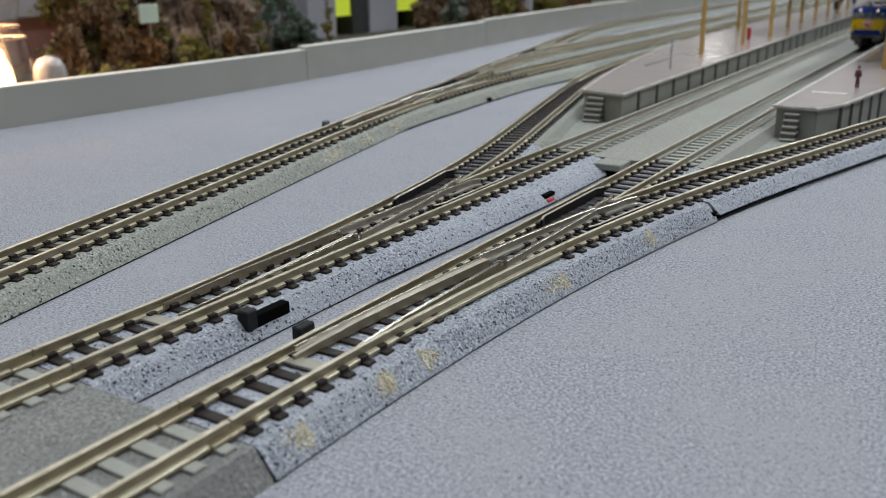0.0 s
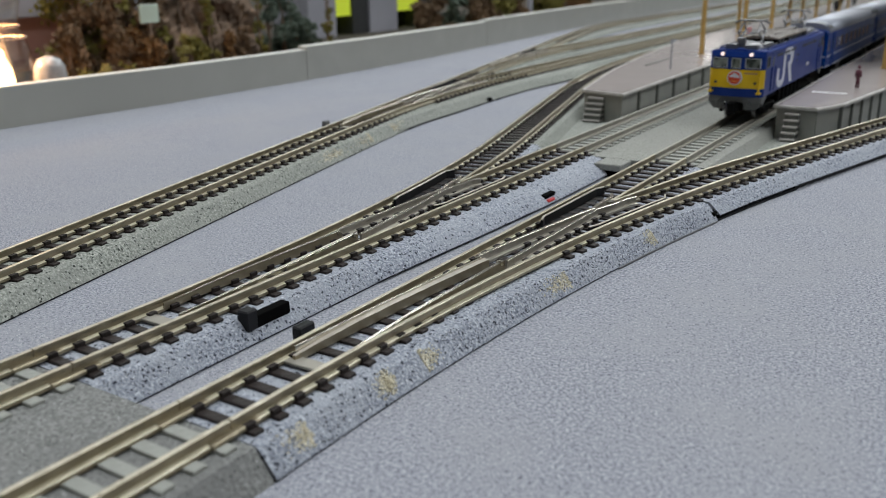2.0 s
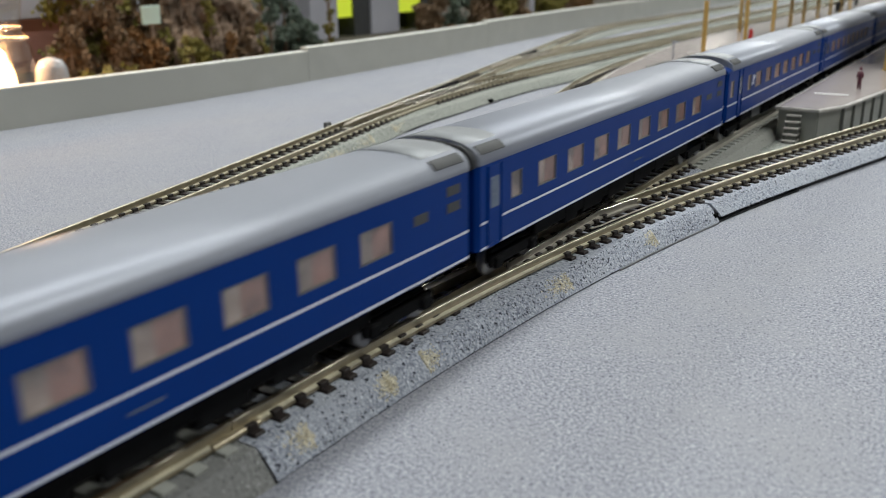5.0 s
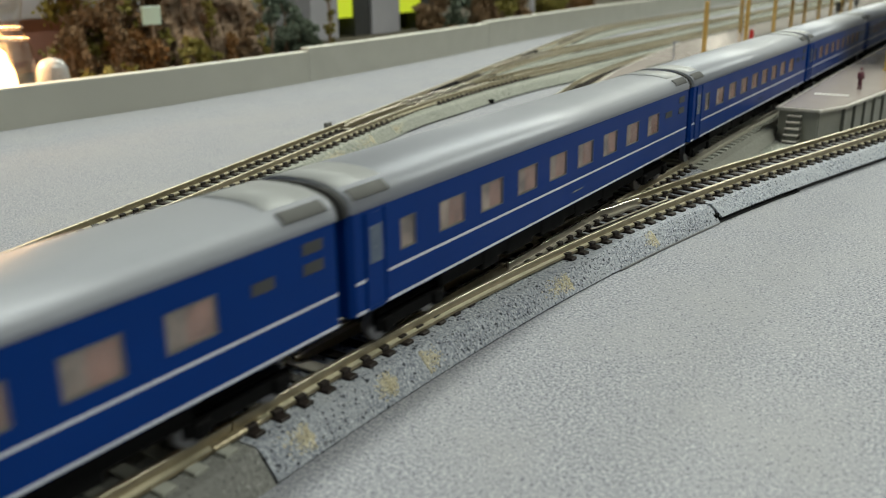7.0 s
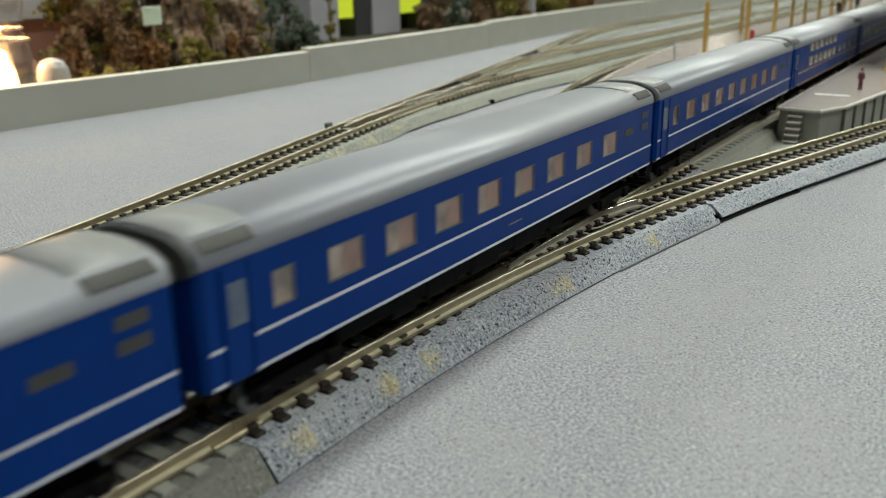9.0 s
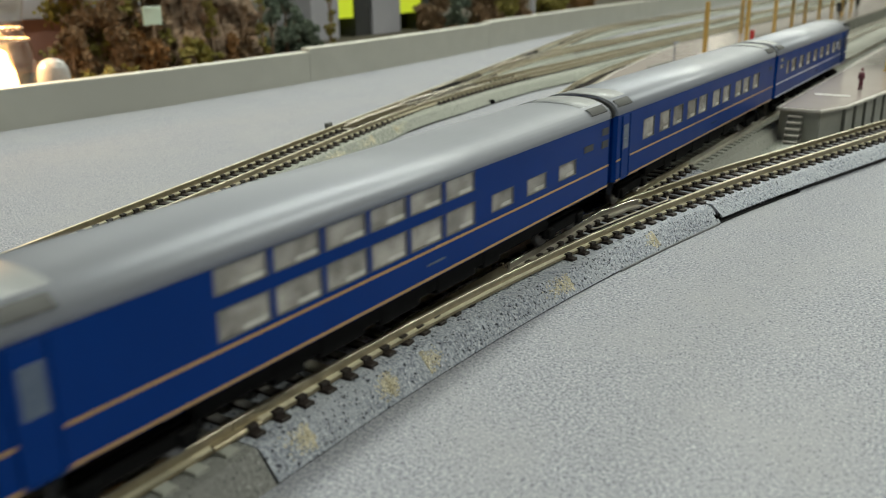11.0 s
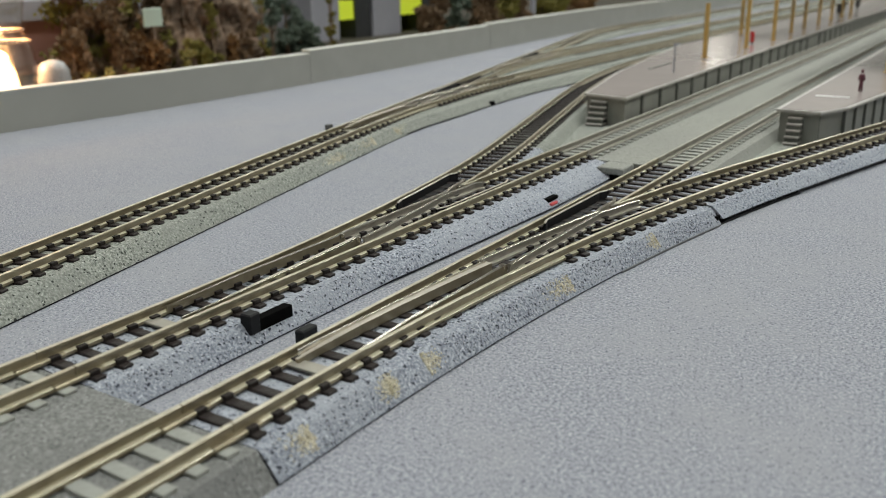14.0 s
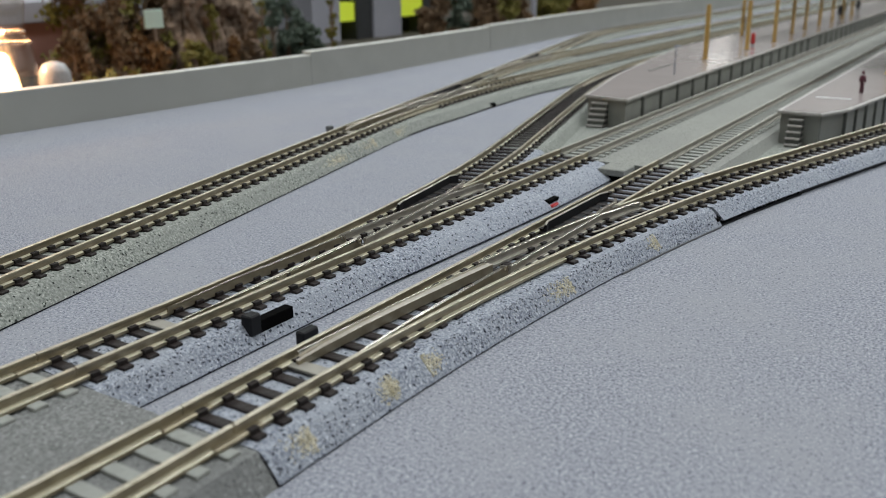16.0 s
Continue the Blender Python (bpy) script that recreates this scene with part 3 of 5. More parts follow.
# the opening's shade, painted as a black block
part("connector", box(mesh(), 21.0, 25.6, 146.2, 149.6, 0.05, 2.3, 0.2), RECESS_SHADE, ta, "black block painting the shade in a ballast edge opening")


def grains(parent, name, path, count, y0, y1, us, size, material, seed, spot=False, skip=()):
    """Loose grains on a bed: too many and too small to pick apart."""
    rnd = random.Random(seed)
    verts, faces = [], []
    p = clip(path, y0, y1)
    for _ in range(count):
        i = rnd.randrange(len(p) - 1)
        f = rnd.random()
        (ax, ay), (bx, by) = p[i], p[i + 1]
        d = math.hypot(bx - ax, by - ay)
        u = rnd.uniform(*us)
        if spot:
            q = min(0.999, max(0.0, rnd.gauss(0.5, 0.19))) * (len(p) - 1)
            i, f = int(q), q - int(q)
            (ax, ay), (bx, by) = p[i], p[i + 1]
            d = math.hypot(bx - ax, by - ay)
            u = min(us[1], max(us[0], rnd.gauss((us[0] + us[1]) / 2, 0.55)))
        a = abs(u)
        z = 4.35 if a < 9 else 4.35 - (a - 9) * 0.58 if a < 9.6 else 4.0 - (a - 9.6) * 1.19
        x, y = ax + f * (bx - ax) + u * (by - ay) / d, ay + f * (by - ay) - u * (bx - ax) / d
        if a > 9 and any(q0 < y < q1 for q0, q1 in skip):
            continue
        k = len(verts)
        r = size * rnd.uniform(0.5, 1.3)
        turn = Euler((rnd.uniform(0, 6), rnd.uniform(0, 6), rnd.uniform(0, 6))).to_matrix()
        for v in ((1, 0, 0), (-0.8, 0.7, 0), (-0.7, -0.8, 0.1), (0.1, 0, 0.8), (0, 0.1, -0.8)):
            w = turn @ Vector(v) * r
            verts.append(((x + w.x) * MM, (y + w.y) * MM, (z + w.z * 0.7) * MM))
        faces += [(k, k + 1, k + 3), (k + 1, k + 2, k + 3), (k + 2, k, k + 3), (k + 1, k, k + 4), (k + 2, k + 1, k + 4), (k, k + 2, k + 4)]
    me = bpy.data.meshes.new(name)
    me.from_pydata(verts, [], faces)
    me.materials.append(material)
    ob = new(name, me)
    ob.parent = parent
    return tagged(ob, kind="stuff")


GRAIN_DARK = mat("dark_grain", (0.06, 0.065, 0.08), 0.9, scale=900)
GRAIN_PALE = mat("pale_grain", (0.55, 0.57, 0.62), 0.9, scale=900)
for trk, st, cu, sd in ((ta, A_ST, A_LEG, 1), (tb, B_ST, B_LEG, -1)):
    for us, share in (((9.2, 12.2), 1.0), ((-12.2, -9.2), 0.5), ((-8.8, 8.8), 0.8)):
        pth = cu if us[0] * sd > 0 else st
        grains(trk, "dark_grain", pth, int(1400 * share), 0.5, 185, us, 0.19, GRAIN_DARK, 5, skip=((27.5, 42), (140.5, 151)))
        grains(trk, "pale_grain", pth, int(1400 * share), 0.5, 185, us, 0.14, GRAIN_PALE, 6, skip=((27.5, 42), (140.5, 151)))
for pth, yy in ((A_LEG, 38.5), (A_LEG, 26), (A_LEG, 6.3), (A_LEG, 79), (A_LEG, 118)):
    w = 2.6 if yy != 79 else 5.0
    sc = new("straw_scatter")
    tagged(sc, "patch of pale straw scatter on the ballast shoulder", "scatter", "straw scatter patches", "stuff")
    grains(sc, "straw_grain", pth, 340, yy - w, yy + w, (9.5, 12.0), 0.3, MOSS, int(yy), True)
for yy in (150, 172, 210, 232):
    sc = new("straw_scatter")
    tagged(sc, "patch of pale straw scatter on the green ballast", "scatter", "straw scatter patches", "stuff")
    grains(sc, "straw_grain", C_IN if yy < 160 else C_LEG, 200, yy - 10, yy + 10, (9.5, 12.0), 0.4, MOSS, yy, True)

wire = thing("wire", "thin grey wire lying along the ballast foot", "wire")
way = clip(offset(A_LEG, 12.75), 100, 146)
part("core", sweep(mesh(), way, [(0.2 * math.cos(k * math.pi / 4), 0.24 + 0.22 * math.sin(k * math.pi / 4)) for k in range(8)]), SKIRT, wire)
# the yard turnout's bed spreads on its outer side
widths = ((205, 0.0), (230, 0.9), (254, 3.2), (282, 3.9), (313, 4.3), (345, 4.9), (372, 7.6), (420, 9.0))
outer = clip(C_LEG, 205, 9999) + clip(C_OUT[1:], 0, 420)
bm, foot, rings, feet = mesh(), mesh(), [], []
for x, y in outer:
    w = np.interp(y, [q[0] for q in widths], [q[1] for q in widths])
    h = radians(np.interp(y, (180, 357), (C_HEAD, 0.0)))
    c, d = math.cos(h), -math.sin(h)
    rings.append([bm.verts.new((x + u * c, y + u * d, z)) for u, z in ((8.0, 0.72), (8.0, 4.353), (9.0 + w * 0.8, 4.3), (9.7 + w * 0.9, 3.9), (12.25 + w, 1.05), (12.4 + w, 0.72))])
    feet.append([foot.verts.new((x + u * c, y + u * d, z)) for u, z in ((8.0, 0.0), (8.0, 0.8), (12.3 + w, 0.8), (12.3 + w, 0.0))])
for b, rr in ((bm, rings), (foot, feet)):
    k = len(rr[0])
    for p, q in zip(rr, rr[1:]):
        for j in range(k):
            b.faces.new((p[j], p[(j + 1) % k], q[(j + 1) % k], q[j]))
    b.faces.new(rr[0]), b.faces.new(rr[-1][::-1])
part("shoulder", bm, BALLAST_GREEN, tc)
# shadow gap under the wider shoulder, painted black
part("bed_foot", foot, BLACK, tc)
# another black block painting an opening's shade
part("connector", box(mesh(), -126.8, -122.6, 289.5, 294.0, 0.05, 2.2, 0.3), RECESS_SHADE, tc, "black block painting the shade in a ballast edge opening")


# ---- platforms ----
def inset(pts, d):
    cx = sum(p[0] for p in pts) / len(pts)
    out = []
    k = len(pts)
    for i in range(k):
        a, b, c = Vector(pts[i - 1]), Vector(pts[i]), Vector(pts[(i + 1) % k])
        n1, n2 = Vector(((b - a).y, -(b - a).x)).normalized(), Vector(((c - b).y, -(c - b).x)).normalized()
        n = (n1 + n2).normalized()
        out.append(tuple(b - n * d / max(0.4, n.dot(n1))))
    return out


def platform(label, pts, right_edge, stairs):
    t = thing("platform", label, "platform")
    part("wall", outline_prism(mesh(), inset(pts, 1.2), 0.0, 12.0), PLAT_WALL, t)
    part("edge", outline_prism(mesh(), pts, 12.0, 12.9), PLAT_LIP, t, "paler overhanging platform edge")
    part("deck", outline_prism(mesh(), inset(pts, 1.4), 12.4, 13.05), PLAT_TOP, t, "glossy pinkish grey deck")
    # ribs on the side
    a, n = right_edge
    for (x0, y0), (x1, y1), count in a:
        for i in range(count):
            f = i / count
            x, y = x0 + f * (x1 - x0), y0 + f * (y1 - y0)
            part("rib", box(mesh(), x - 1.6, x - 0.45, y - 0.9, y + 0.9, 0.2, 12.0, 0.1), RIB, t)
    sx0, sx1, sy = stairs
    for i in range(5):
        z = 2.1 * (i + 1)
        part("riser", box(mesh(), sx0 + 0.2, sx1 - 0.2, sy - 1.1 * (5 - i) + 0.35, sy + 1.2, 0.0, z - 0.55), RIB, t)
        part("step", box(mesh(), sx0, sx1, sy - 1.1 * (5 - i), sy + 1.2, z - 0.6, z, 0.08), PLAT_LIP, t, "pale step tread")
    return t


P1 = [(-44.6, 260.5), (-48.8, 640), (-48.8, 2500), (-100, 2500), (-103, 900), (-103, 500), (-93, 416), (-81, 337), (-65, 266)][::-1]
P2 = [(12, 261), (11.8, 2500), (75, 2500), (72, 600), (60, 420), (40.5, 322), (33.8, 275), (27.5, 259.5)]


def ccw(pts):
    area = sum(p[0] * q[1] - q[0] * p[1] for p, q in zip(pts, pts[1:] + pts[:1]))
    return pts if area > 0 else pts[::-1]


platform("grey island platform with a glossy deck and end steps", ccw(P1), ([((-44.8, 280.8), (-48.8, 640), 16), ((-48.8, 662), (-48.8, 1100), 20)], 1), (-61.0, -54.0, 264.0))
platform("grey platform with end steps and a painted glare", ccw(P2), ([((27.5, 262), (33.8, 275), 1), ((33.8, 275), (40.5, 322), 4), ((40.5, 322), (60, 420), 8)], 1), (16.5, 21.5, 260.5))


def post(x, y, z1=42.0):
    t = thing("platform_post", "slim ochre post of the platform roof", "post", "platform roof posts", x=x, y=y, z=13.05)
    part("shaft", box(mesh(), -1.05, 1.05, -1.05, 1.05, 0, z1 - 13, 0.1), OCHRE, t)
    part("foot", box(mesh(), -1.5, 1.5, -1.5, 1.5, 0, 0.6, 0.1), OCHRE, t)


for x, y in ((-65, 426), (-60.5, 494), (-92, 600), (-59, 556), (-66, 640), (-67, 690), (-67, 745), (-67, 800), (-67, 850), (-67, 900), (31, 395)):
    post(x, y)
tagged(finish("platform_roof", outline_prism(mesh(), [(-52, 560), (-54, 900), (-54, 1400), (-90, 1400), (-88, 900), (-82, 560)][::-1], 45.6, 46.8), PLAT_LIP, None),
       "pale roof slab over the ochre platform posts", "roof")
for x, y, w in ((-75, 905, 4.0), (-66, 830, 4.5), (-70, 955, 4)):
    t = thing("platform_sign", "small dark sign board on the platform", "sign", "platform signs", x=x, y=y, z=13.05)
    part("board", box(mesh(), -w / 2, w / 2, -0.5, 0.5, 4.0, 12.0, 0.1), DARK, t)
    part("leg", box(mesh(), -0.5, 0.5, -0.4, 0.4, 0, 4.2), DARK, t)
t = thing("fire_box", "small red box beside an ochre post", "red box", x=-65.0, y=525, z=13.05)
part("body", box(mesh(), -1.2, 1.2, -1.0, 1.0, 1.0, 7.5, 0.2), RED, t)
part("stand", box(mesh(), -0.6, 0.6, -0.6, 0.6, 0, 1.2), DARK, t)
t = thing("platform_lamp", "thin grey lamp post at the platform end", "lamp post", x=-56.5, y=350, z=13.05)
bm = mesh()
cyl(bm, (0, 0, 0), (0, 0, 13), 0.35, seg=8)
part("pole", bm, SILVER, t)
bm = mesh()
cyl(bm, (-0.6, 0, 13.2), (2.2, 0, 13.5), 0.6, 0.45, seg=10)
part("lamp_head", bm, SILVER, t)
t = thing("deck_slot", "narrow dark slot strip on the glossy deck", "slot", x=-72, y=375, z=13.06)
part("strip", box(mesh(), -0.7, 0.7, -17, 17, 0, 0.3, 0.1), RIB, t)
# light glare on the glossy deck, painted as a white bar
t = thing("deck_glare", "white bar painted as glare on the platform deck", "marking", x=24, y=297, z=13.07)
part("bar", box(mesh(), -6.5, 6.0, 2.4, 4.8, 0, 0.12), GLARE_WHITE, t)

t = thing("wall_light", "bright white light panel on the far wall", "light panel", x=-1370, y=4990, z=680)
part("frame", box(mesh(), -75, 75, -12, 8, -55, 55, 3), SILVER, t)
part("diffuser", box(mesh(), -62, 62, -16, -11, -42, 42, 2), glow_mat("light_panel_white", (1, 0.97, 0.92), 7.0), t)
# unseen roof added to block light from the train's far end
tagged(finish("station_roof", outline_prism(mesh(), [(8, 405), (92, 405), (92, 2500), (8, 2500)], 45.6, 46.8), PLAT_LIP, None),
       "broad pale roof added out of view to shade the train", "roof")
# pillars added to go with the unseen roof
for x, ys in ((-85, (960, 1300)), (40, (470, 640, 780, 960, 1300, 1800, 2300))):
    for y in ys:
        t = thing("roof_pillar", "ochre pillar added with the shade roof", "pillar", "station roof pillars", x=x, y=y, z=13.05)
        part("shaft", box(mesh(), -0.9, 0.9, -0.9, 0.9, 0, 32.55, 0.1), OCHRE, t)

# small figurine as one plain form
bm = mesh()
cyl(bm, (-0.7, 0.3, 0), (-0.5, 0, 5.2), 0.55, 0.75, seg=8)
cyl(bm, (0.8, -0.3, 0), (0.5, 0, 5.2), 0.55, 0.75, seg=8)
cyl(bm, (0, 0, 4.8), (0, 0, 8.6), 1.15, 1.35, seg=10)
cyl(bm, (1.3, 0, 8.3), (1.8, -0.4, 5.2), 0.5, 0.35, seg=8)
cyl(bm, (-1.3, 0, 8.3), (-1.8, 0.4, 5.2), 0.5, 0.35, seg=8)
bmesh.ops.create_icosphere(bm, subdivisions=2, radius=0.95, matrix=Matrix.Translation((0, 0, 9.9)))
fig = finish("figurine", bm, mat("maroon_plastic", (0.13, 0.03, 0.05), 0.5), None, smooth=True)
fig.location, fig.scale = (0.0305, 0.321, 0.01305), (0.64, 0.64, 0.82)
tagged(fig, "tiny plain maroon plastic figurine standing on the platform", "figurine")

# ---- scenery beyond the board ----
SOIL = mat("dark_soil", (0.05, 0.04, 0.025), 0.95, color2=(0.025, 0.022, 0.015), scale=120, mix=0.6, bump=1.0, bump_scale=200)
tagged(finish("scenery_ground", box(mesh(), -1190, -340, -1800, 2700, 0.0, 1.0), SOIL, None), "dark brown scenery ground beyond the board", "ground", kind="structure")
LEAF_BROWN = mat("russet_foliage", (0.26, 0.16, 0.09), 0.9, color2=(0.10, 0.07, 0.04), scale=90, mix=0.6)
LEAF_OLIVE = mat("olive_foliage", (0.27, 0.23, 0.05), 0.9, color2=(0.12, 0.11, 0.03), scale=90, mix=0.6)
LEAF_GREEN = mat("blue_green_foliage", (0.18, 0.22, 0.17), 0.9, color2=(0.08, 0.11, 0.085), scale=90, mix=0.6)
LEAF_STRAW = mat("straw_foliage", (0.5, 0.42, 0.14), 0.9, color2=(0.2, 0.17, 0.05), scale=90, mix=0.6)
LEAF_RUST = mat("rust_foliage", (0.25, 0.12, 0.04), 0.9, color2=(0.15, 0.09, 0.04), scale=90, mix=0.6)
BARK = mat("pale_brown_bark", (0.40, 0.28, 0.20), 0.9, color2=(0.06, 0.042, 0.028), scale=85, mix=0.35, bump=1.0, bump_scale=150, patch=0.5, patch_scale=70)
BRICKRED = mat("red_brown_wall", (0.45, 0.25, 0.22), 0.8, color2=(0.36, 0.20, 0.18), scale=40)
LILAC = mat("lilac_grey_paint", (0.42, 0.42, 0.47), 0.7, color2=(0.35, 0.35, 0.40), scale=30)
LIME = glow_mat("lime_lit_panel", (0.60, 0.72, 0.05), 0.35)
MINT = mat("mint_board", (0.55, 0.66, 0.56), 0.6, scale=50)


def model_tree(label, x, y, r, h, material, seed, trunk=0.25, leaves=420, tall=1.0, size=1.6):
    rnd = random.Random(seed)
    t = thing("model_tree", label, "model tree", x=x, y=y)
    bm = mesh()
    cyl(bm, (0, 0, 0), (rnd.uniform(-1, 1), rnd.uniform(-1, 1), h * 0.7), r * 0.12 + 0.5, 0.4, seg=8)
    for _ in range(4):
        a, z = rnd.uniform(0, 6.3), h * rnd.uniform(0.25, 0.6)
        cyl(bm, (0, 0, z), (math.cos(a) * r * 0.6, math.sin(a) * r * 0.6, z + h * 0.2), 0.6, 0.25, seg=6)
    part("trunk", bm, BARK, t)
    clumps = []
    for _ in range(14):
        a, q = rnd.uniform(0, 6.3), r * rnd.uniform(0.2, 0.8)
        z = h * rnd.uniform(trunk, 0.95)
        q *= 1.15 - 0.6 * z / h * tall
        clumps.append(Vector((math.cos(a) * q, math.sin(a) * q, z)))
    verts, faces = [], []
    for _ in range(leaves):
        c = rnd.choice(clumps)
        d = Vector((rnd.gauss(0, 1), rnd.gauss(0, 1), rnd.gauss(0, 0.8))) * r * 0.17
        p = c + d
        p.z = max(0.4, p.z)
        e = Euler((rnd.uniform(0, 6), rnd.uniform(0, 6), rnd.uniform(0, 6))).to_matrix()
        k, w = len(verts), size * rnd.uniform(0.6, 1.4)
        for v in ((w, 0, 0), (0, w * 0.6, 0.2), (-w, 0, 0), (0, -w * 0.6, 0.2)):
            verts.append((p + e @ Vector(v)) * MM)
        faces.append((k, k + 1, k + 2, k + 3))
    me = bpy.data.meshes.new("crown")
    me.from_pydata([tuple(v) for v in verts], [], faces)
    me.materials.append(material)
    ob = new("crown", me)
    ob.parent = t
    return t


def gnarled(x, y, r, h, seed, label):
    """A crooked stump with deep furrows and knots."""
    bm = mesh()
    rings, n, k = [], 32, 36
    for i in range(n):
        z = h * i / (n - 1)
        lean = 0.25 * r * noise.noise(Vector((seed, z * 0.05, 0)))
        ring = []
        for j in range(k):
            a = 2 * math.pi * j / k
            c, d = math.cos(a), math.sin(a)
            q = r * (1.15 - 0.5 * i / n) * (1 + 0.5 * noise.noise(Vector((c * 1.6, d * 1.6, z * 0.09 + seed))) - 0.4 * abs(noise.noise(Vector((c * 4, d * 4, z * 0.06 + seed))))
                                             + 0.22 * noise.noise(Vector((c * 7, d * 7, z * 0.4 + seed))))
            ring.append(bm.verts.new((lean + c * q, d * q, z)))
        rings.append(ring)
    for a, b in zip(rings, rings[1:]):
        for j in range(k):
            bm.faces.new((a[j], a[(j + 1) % k], b[(j + 1) % k], b[j]))
    bm.faces.new(rings[0]), bm.faces.new(rings[-1])
    ob = finish("stump", bm, BARK, None)
    ob.location = (x * MM, y * MM, 0)
    return tagged(ob, label, "tree stump")


for k, (x, y, r, h, m) in enumerate(((-372, 246, 12, 30, LEAF_BROWN), (-402, 272, 22, 66, LEAF_OLIVE), (-405, 308, 24, 66, LEAF_BROWN), (-366, 292, 14, 26, LEAF_RUST), (-405, 345, 22, 60, LEAF_BROWN), (-364, 330, 9, 20, LEAF_OLIVE), (-385, 262, 18, 62, LEAF_BROWN), (-378, 280, 17, 52, LEAF_BROWN), (-392, 298, 18, 60, LEAF_OLIVE),
                                     (-372, 305, 15, 36, LEAF_BROWN), (-388, 318, 14, 30, LEAF_OLIVE))):
    model_tree("russet and olive model bush behind the board", x, y, r, h, m, 20 + k, 0.03, 2600, size=1.9)
for k, (x, y) in enumerate(((-322, 205), (-326, 222), (-330, 238), (-330, 252))):
    model_tree("low straw-coloured grass tuft behind the board", x, y, 6, 13, LEAF_STRAW if k % 2 == 0 else LEAF_OLIVE, 40 + k, 0.05, 120, size=1.0)
for x, y, r, h, q in ((-368, 325, 7, 18, 11), (-372, 366, 7, 26, 12), (-398, 362, 12, 70, 13)):
    gnarled(x, y, r, h, q, "small gnarled brown stump behind the board")
for k, (x, y, r, h, m) in enumerate(((-364, 346, 7, 44, LEAF_OLIVE), (-362, 362, 6, 24, LEAF_RUST), (-366, 376, 8, 60, LEAF_BROWN), (-362, 322, 6, 22, LEAF_STRAW))):
    model_tree("small olive and brown bush before the stumps", x, y, r, h, m, 140 + k, 0.03, 700, size=1.4)
gnarled(-382, 338, 15, 64, 3, "gnarled pale brown stump behind the board")
gnarled(-372, 352, 9, 34, 5, "short gnarled brown stump with pale scars")
gnarled(-386, 384, 17, 66, 8, "tall gnarled pale brown stump")
model_tree("olive model conifer behind the board", -366, 394, 6, 58, LEAF_OLIVE, 61, 0.03, 500, 1.5)
model_tree("olive model conifer beside the grey building", -366, 468, 5, 52, LEAF_OLIVE, 62, 0.03, 420, 1.5)
for k, (y, r, h) in enumerate(((424, 11, 50), (440, 13, 46), (455, 11, 34), (468, 9, 20))):
    model_tree("blue-green model tree behind the board", -386, y, r, h, LEAF_GREEN, 70 + k, 0.05, 1500, size=1.7)
for k, (y, r, h, m) in enumerate(((632, 13, 26, LEAF_BROWN), (655, 16, 40, LEAF_BROWN), (685, 17, 42, LEAF_GREEN), (715, 17, 40, LEAF_BROWN), (745, 17, 38, LEAF_BROWN), (780, 17, 36, LEAF_OLIVE),
                                  (810, 15, 30, LEAF_BROWN), (868, 18, 30, LEAF_OLIVE), (900, 18, 30, LEAF_OLIVE), (940, 22, 30, LEAF_RUST), (980, 22, 28, LEAF_RUST))):
    model_tree("dark model bush along the board", -388, y, r, h, m, 90 + k, 0.03, 1600, size=2.2)
t = thing("grey_post", "slim grey post among the bushes", "post", x=-384, y=838)
part("shaft", box(mesh(), -2, 2, -3, 3, 0, 60, 0.3), LILAC, t)
t = thing("mint_sign", "pale mint sign board on a post", "sign", x=-362, y=297)
part("board", box(mesh(), -0.8, 0.8, -7, 7, 30, 41, 0.3), MINT, t)
part("post", box(mesh(), -0.8, 0.8, -1, 1, 0, 30.2), BARK, t)


def pavilion():
    t = thing("grey_building", "grey model building with lime lit panels", "model building")
    for y0, y1, m in ((520, 557, LILAC), (583, 606, DARK), (606, 650, LILAC), (692, 720, DARK)):
        part("pillar", box(mesh(), -470, -430 - (2 if m is DARK else 0), y0, y1, 0, 75, 0.4), m, t)
    for y0, y1 in ((557, 583), (650, 692)):
        # the doorway's inner darkness, painted as a solid black block
        part("opening", box(mesh(), -470, -452, y0, y1, 0, 75), BLACK, t, "black block painting the doorway's dark inside")
        part("lit_panel", box(mesh(), -452, -434, y0 + 0.5, y1 - 0.5, 17.5, 34, 0.3), LIME, t, "lime yellow lit panel")
    part("roof", box(mesh(), -480, -424, 505, 730, 75, 80, 0.5), LILAC, t)


pavilion()
t = thing("brown_building", "red-brown model building with a lilac-grey eave", "model building")
part("wall", box(mesh(), -500, -440, 150, 305, 0, 33.5), BRICKRED, t)
part("eave", box(mesh(), -500, -432, 148, 420, 33.5, 46, 0.5), LILAC, t)
part("back_wall", box(mesh(), -500, -470, 305, 420, 0, 33.5), BLACK, t)

# glowing glass lamp and a small glass dome beside it
t = thing("glass_lamp", "clear glass lamp with a warm glowing core", "lamp", x=-306, y=164)
bm = mesh()
cyl(bm, (0, 0, 0), (0, 0, 4), 12, 11, seg=24)
part("base", bm, BARK, t)
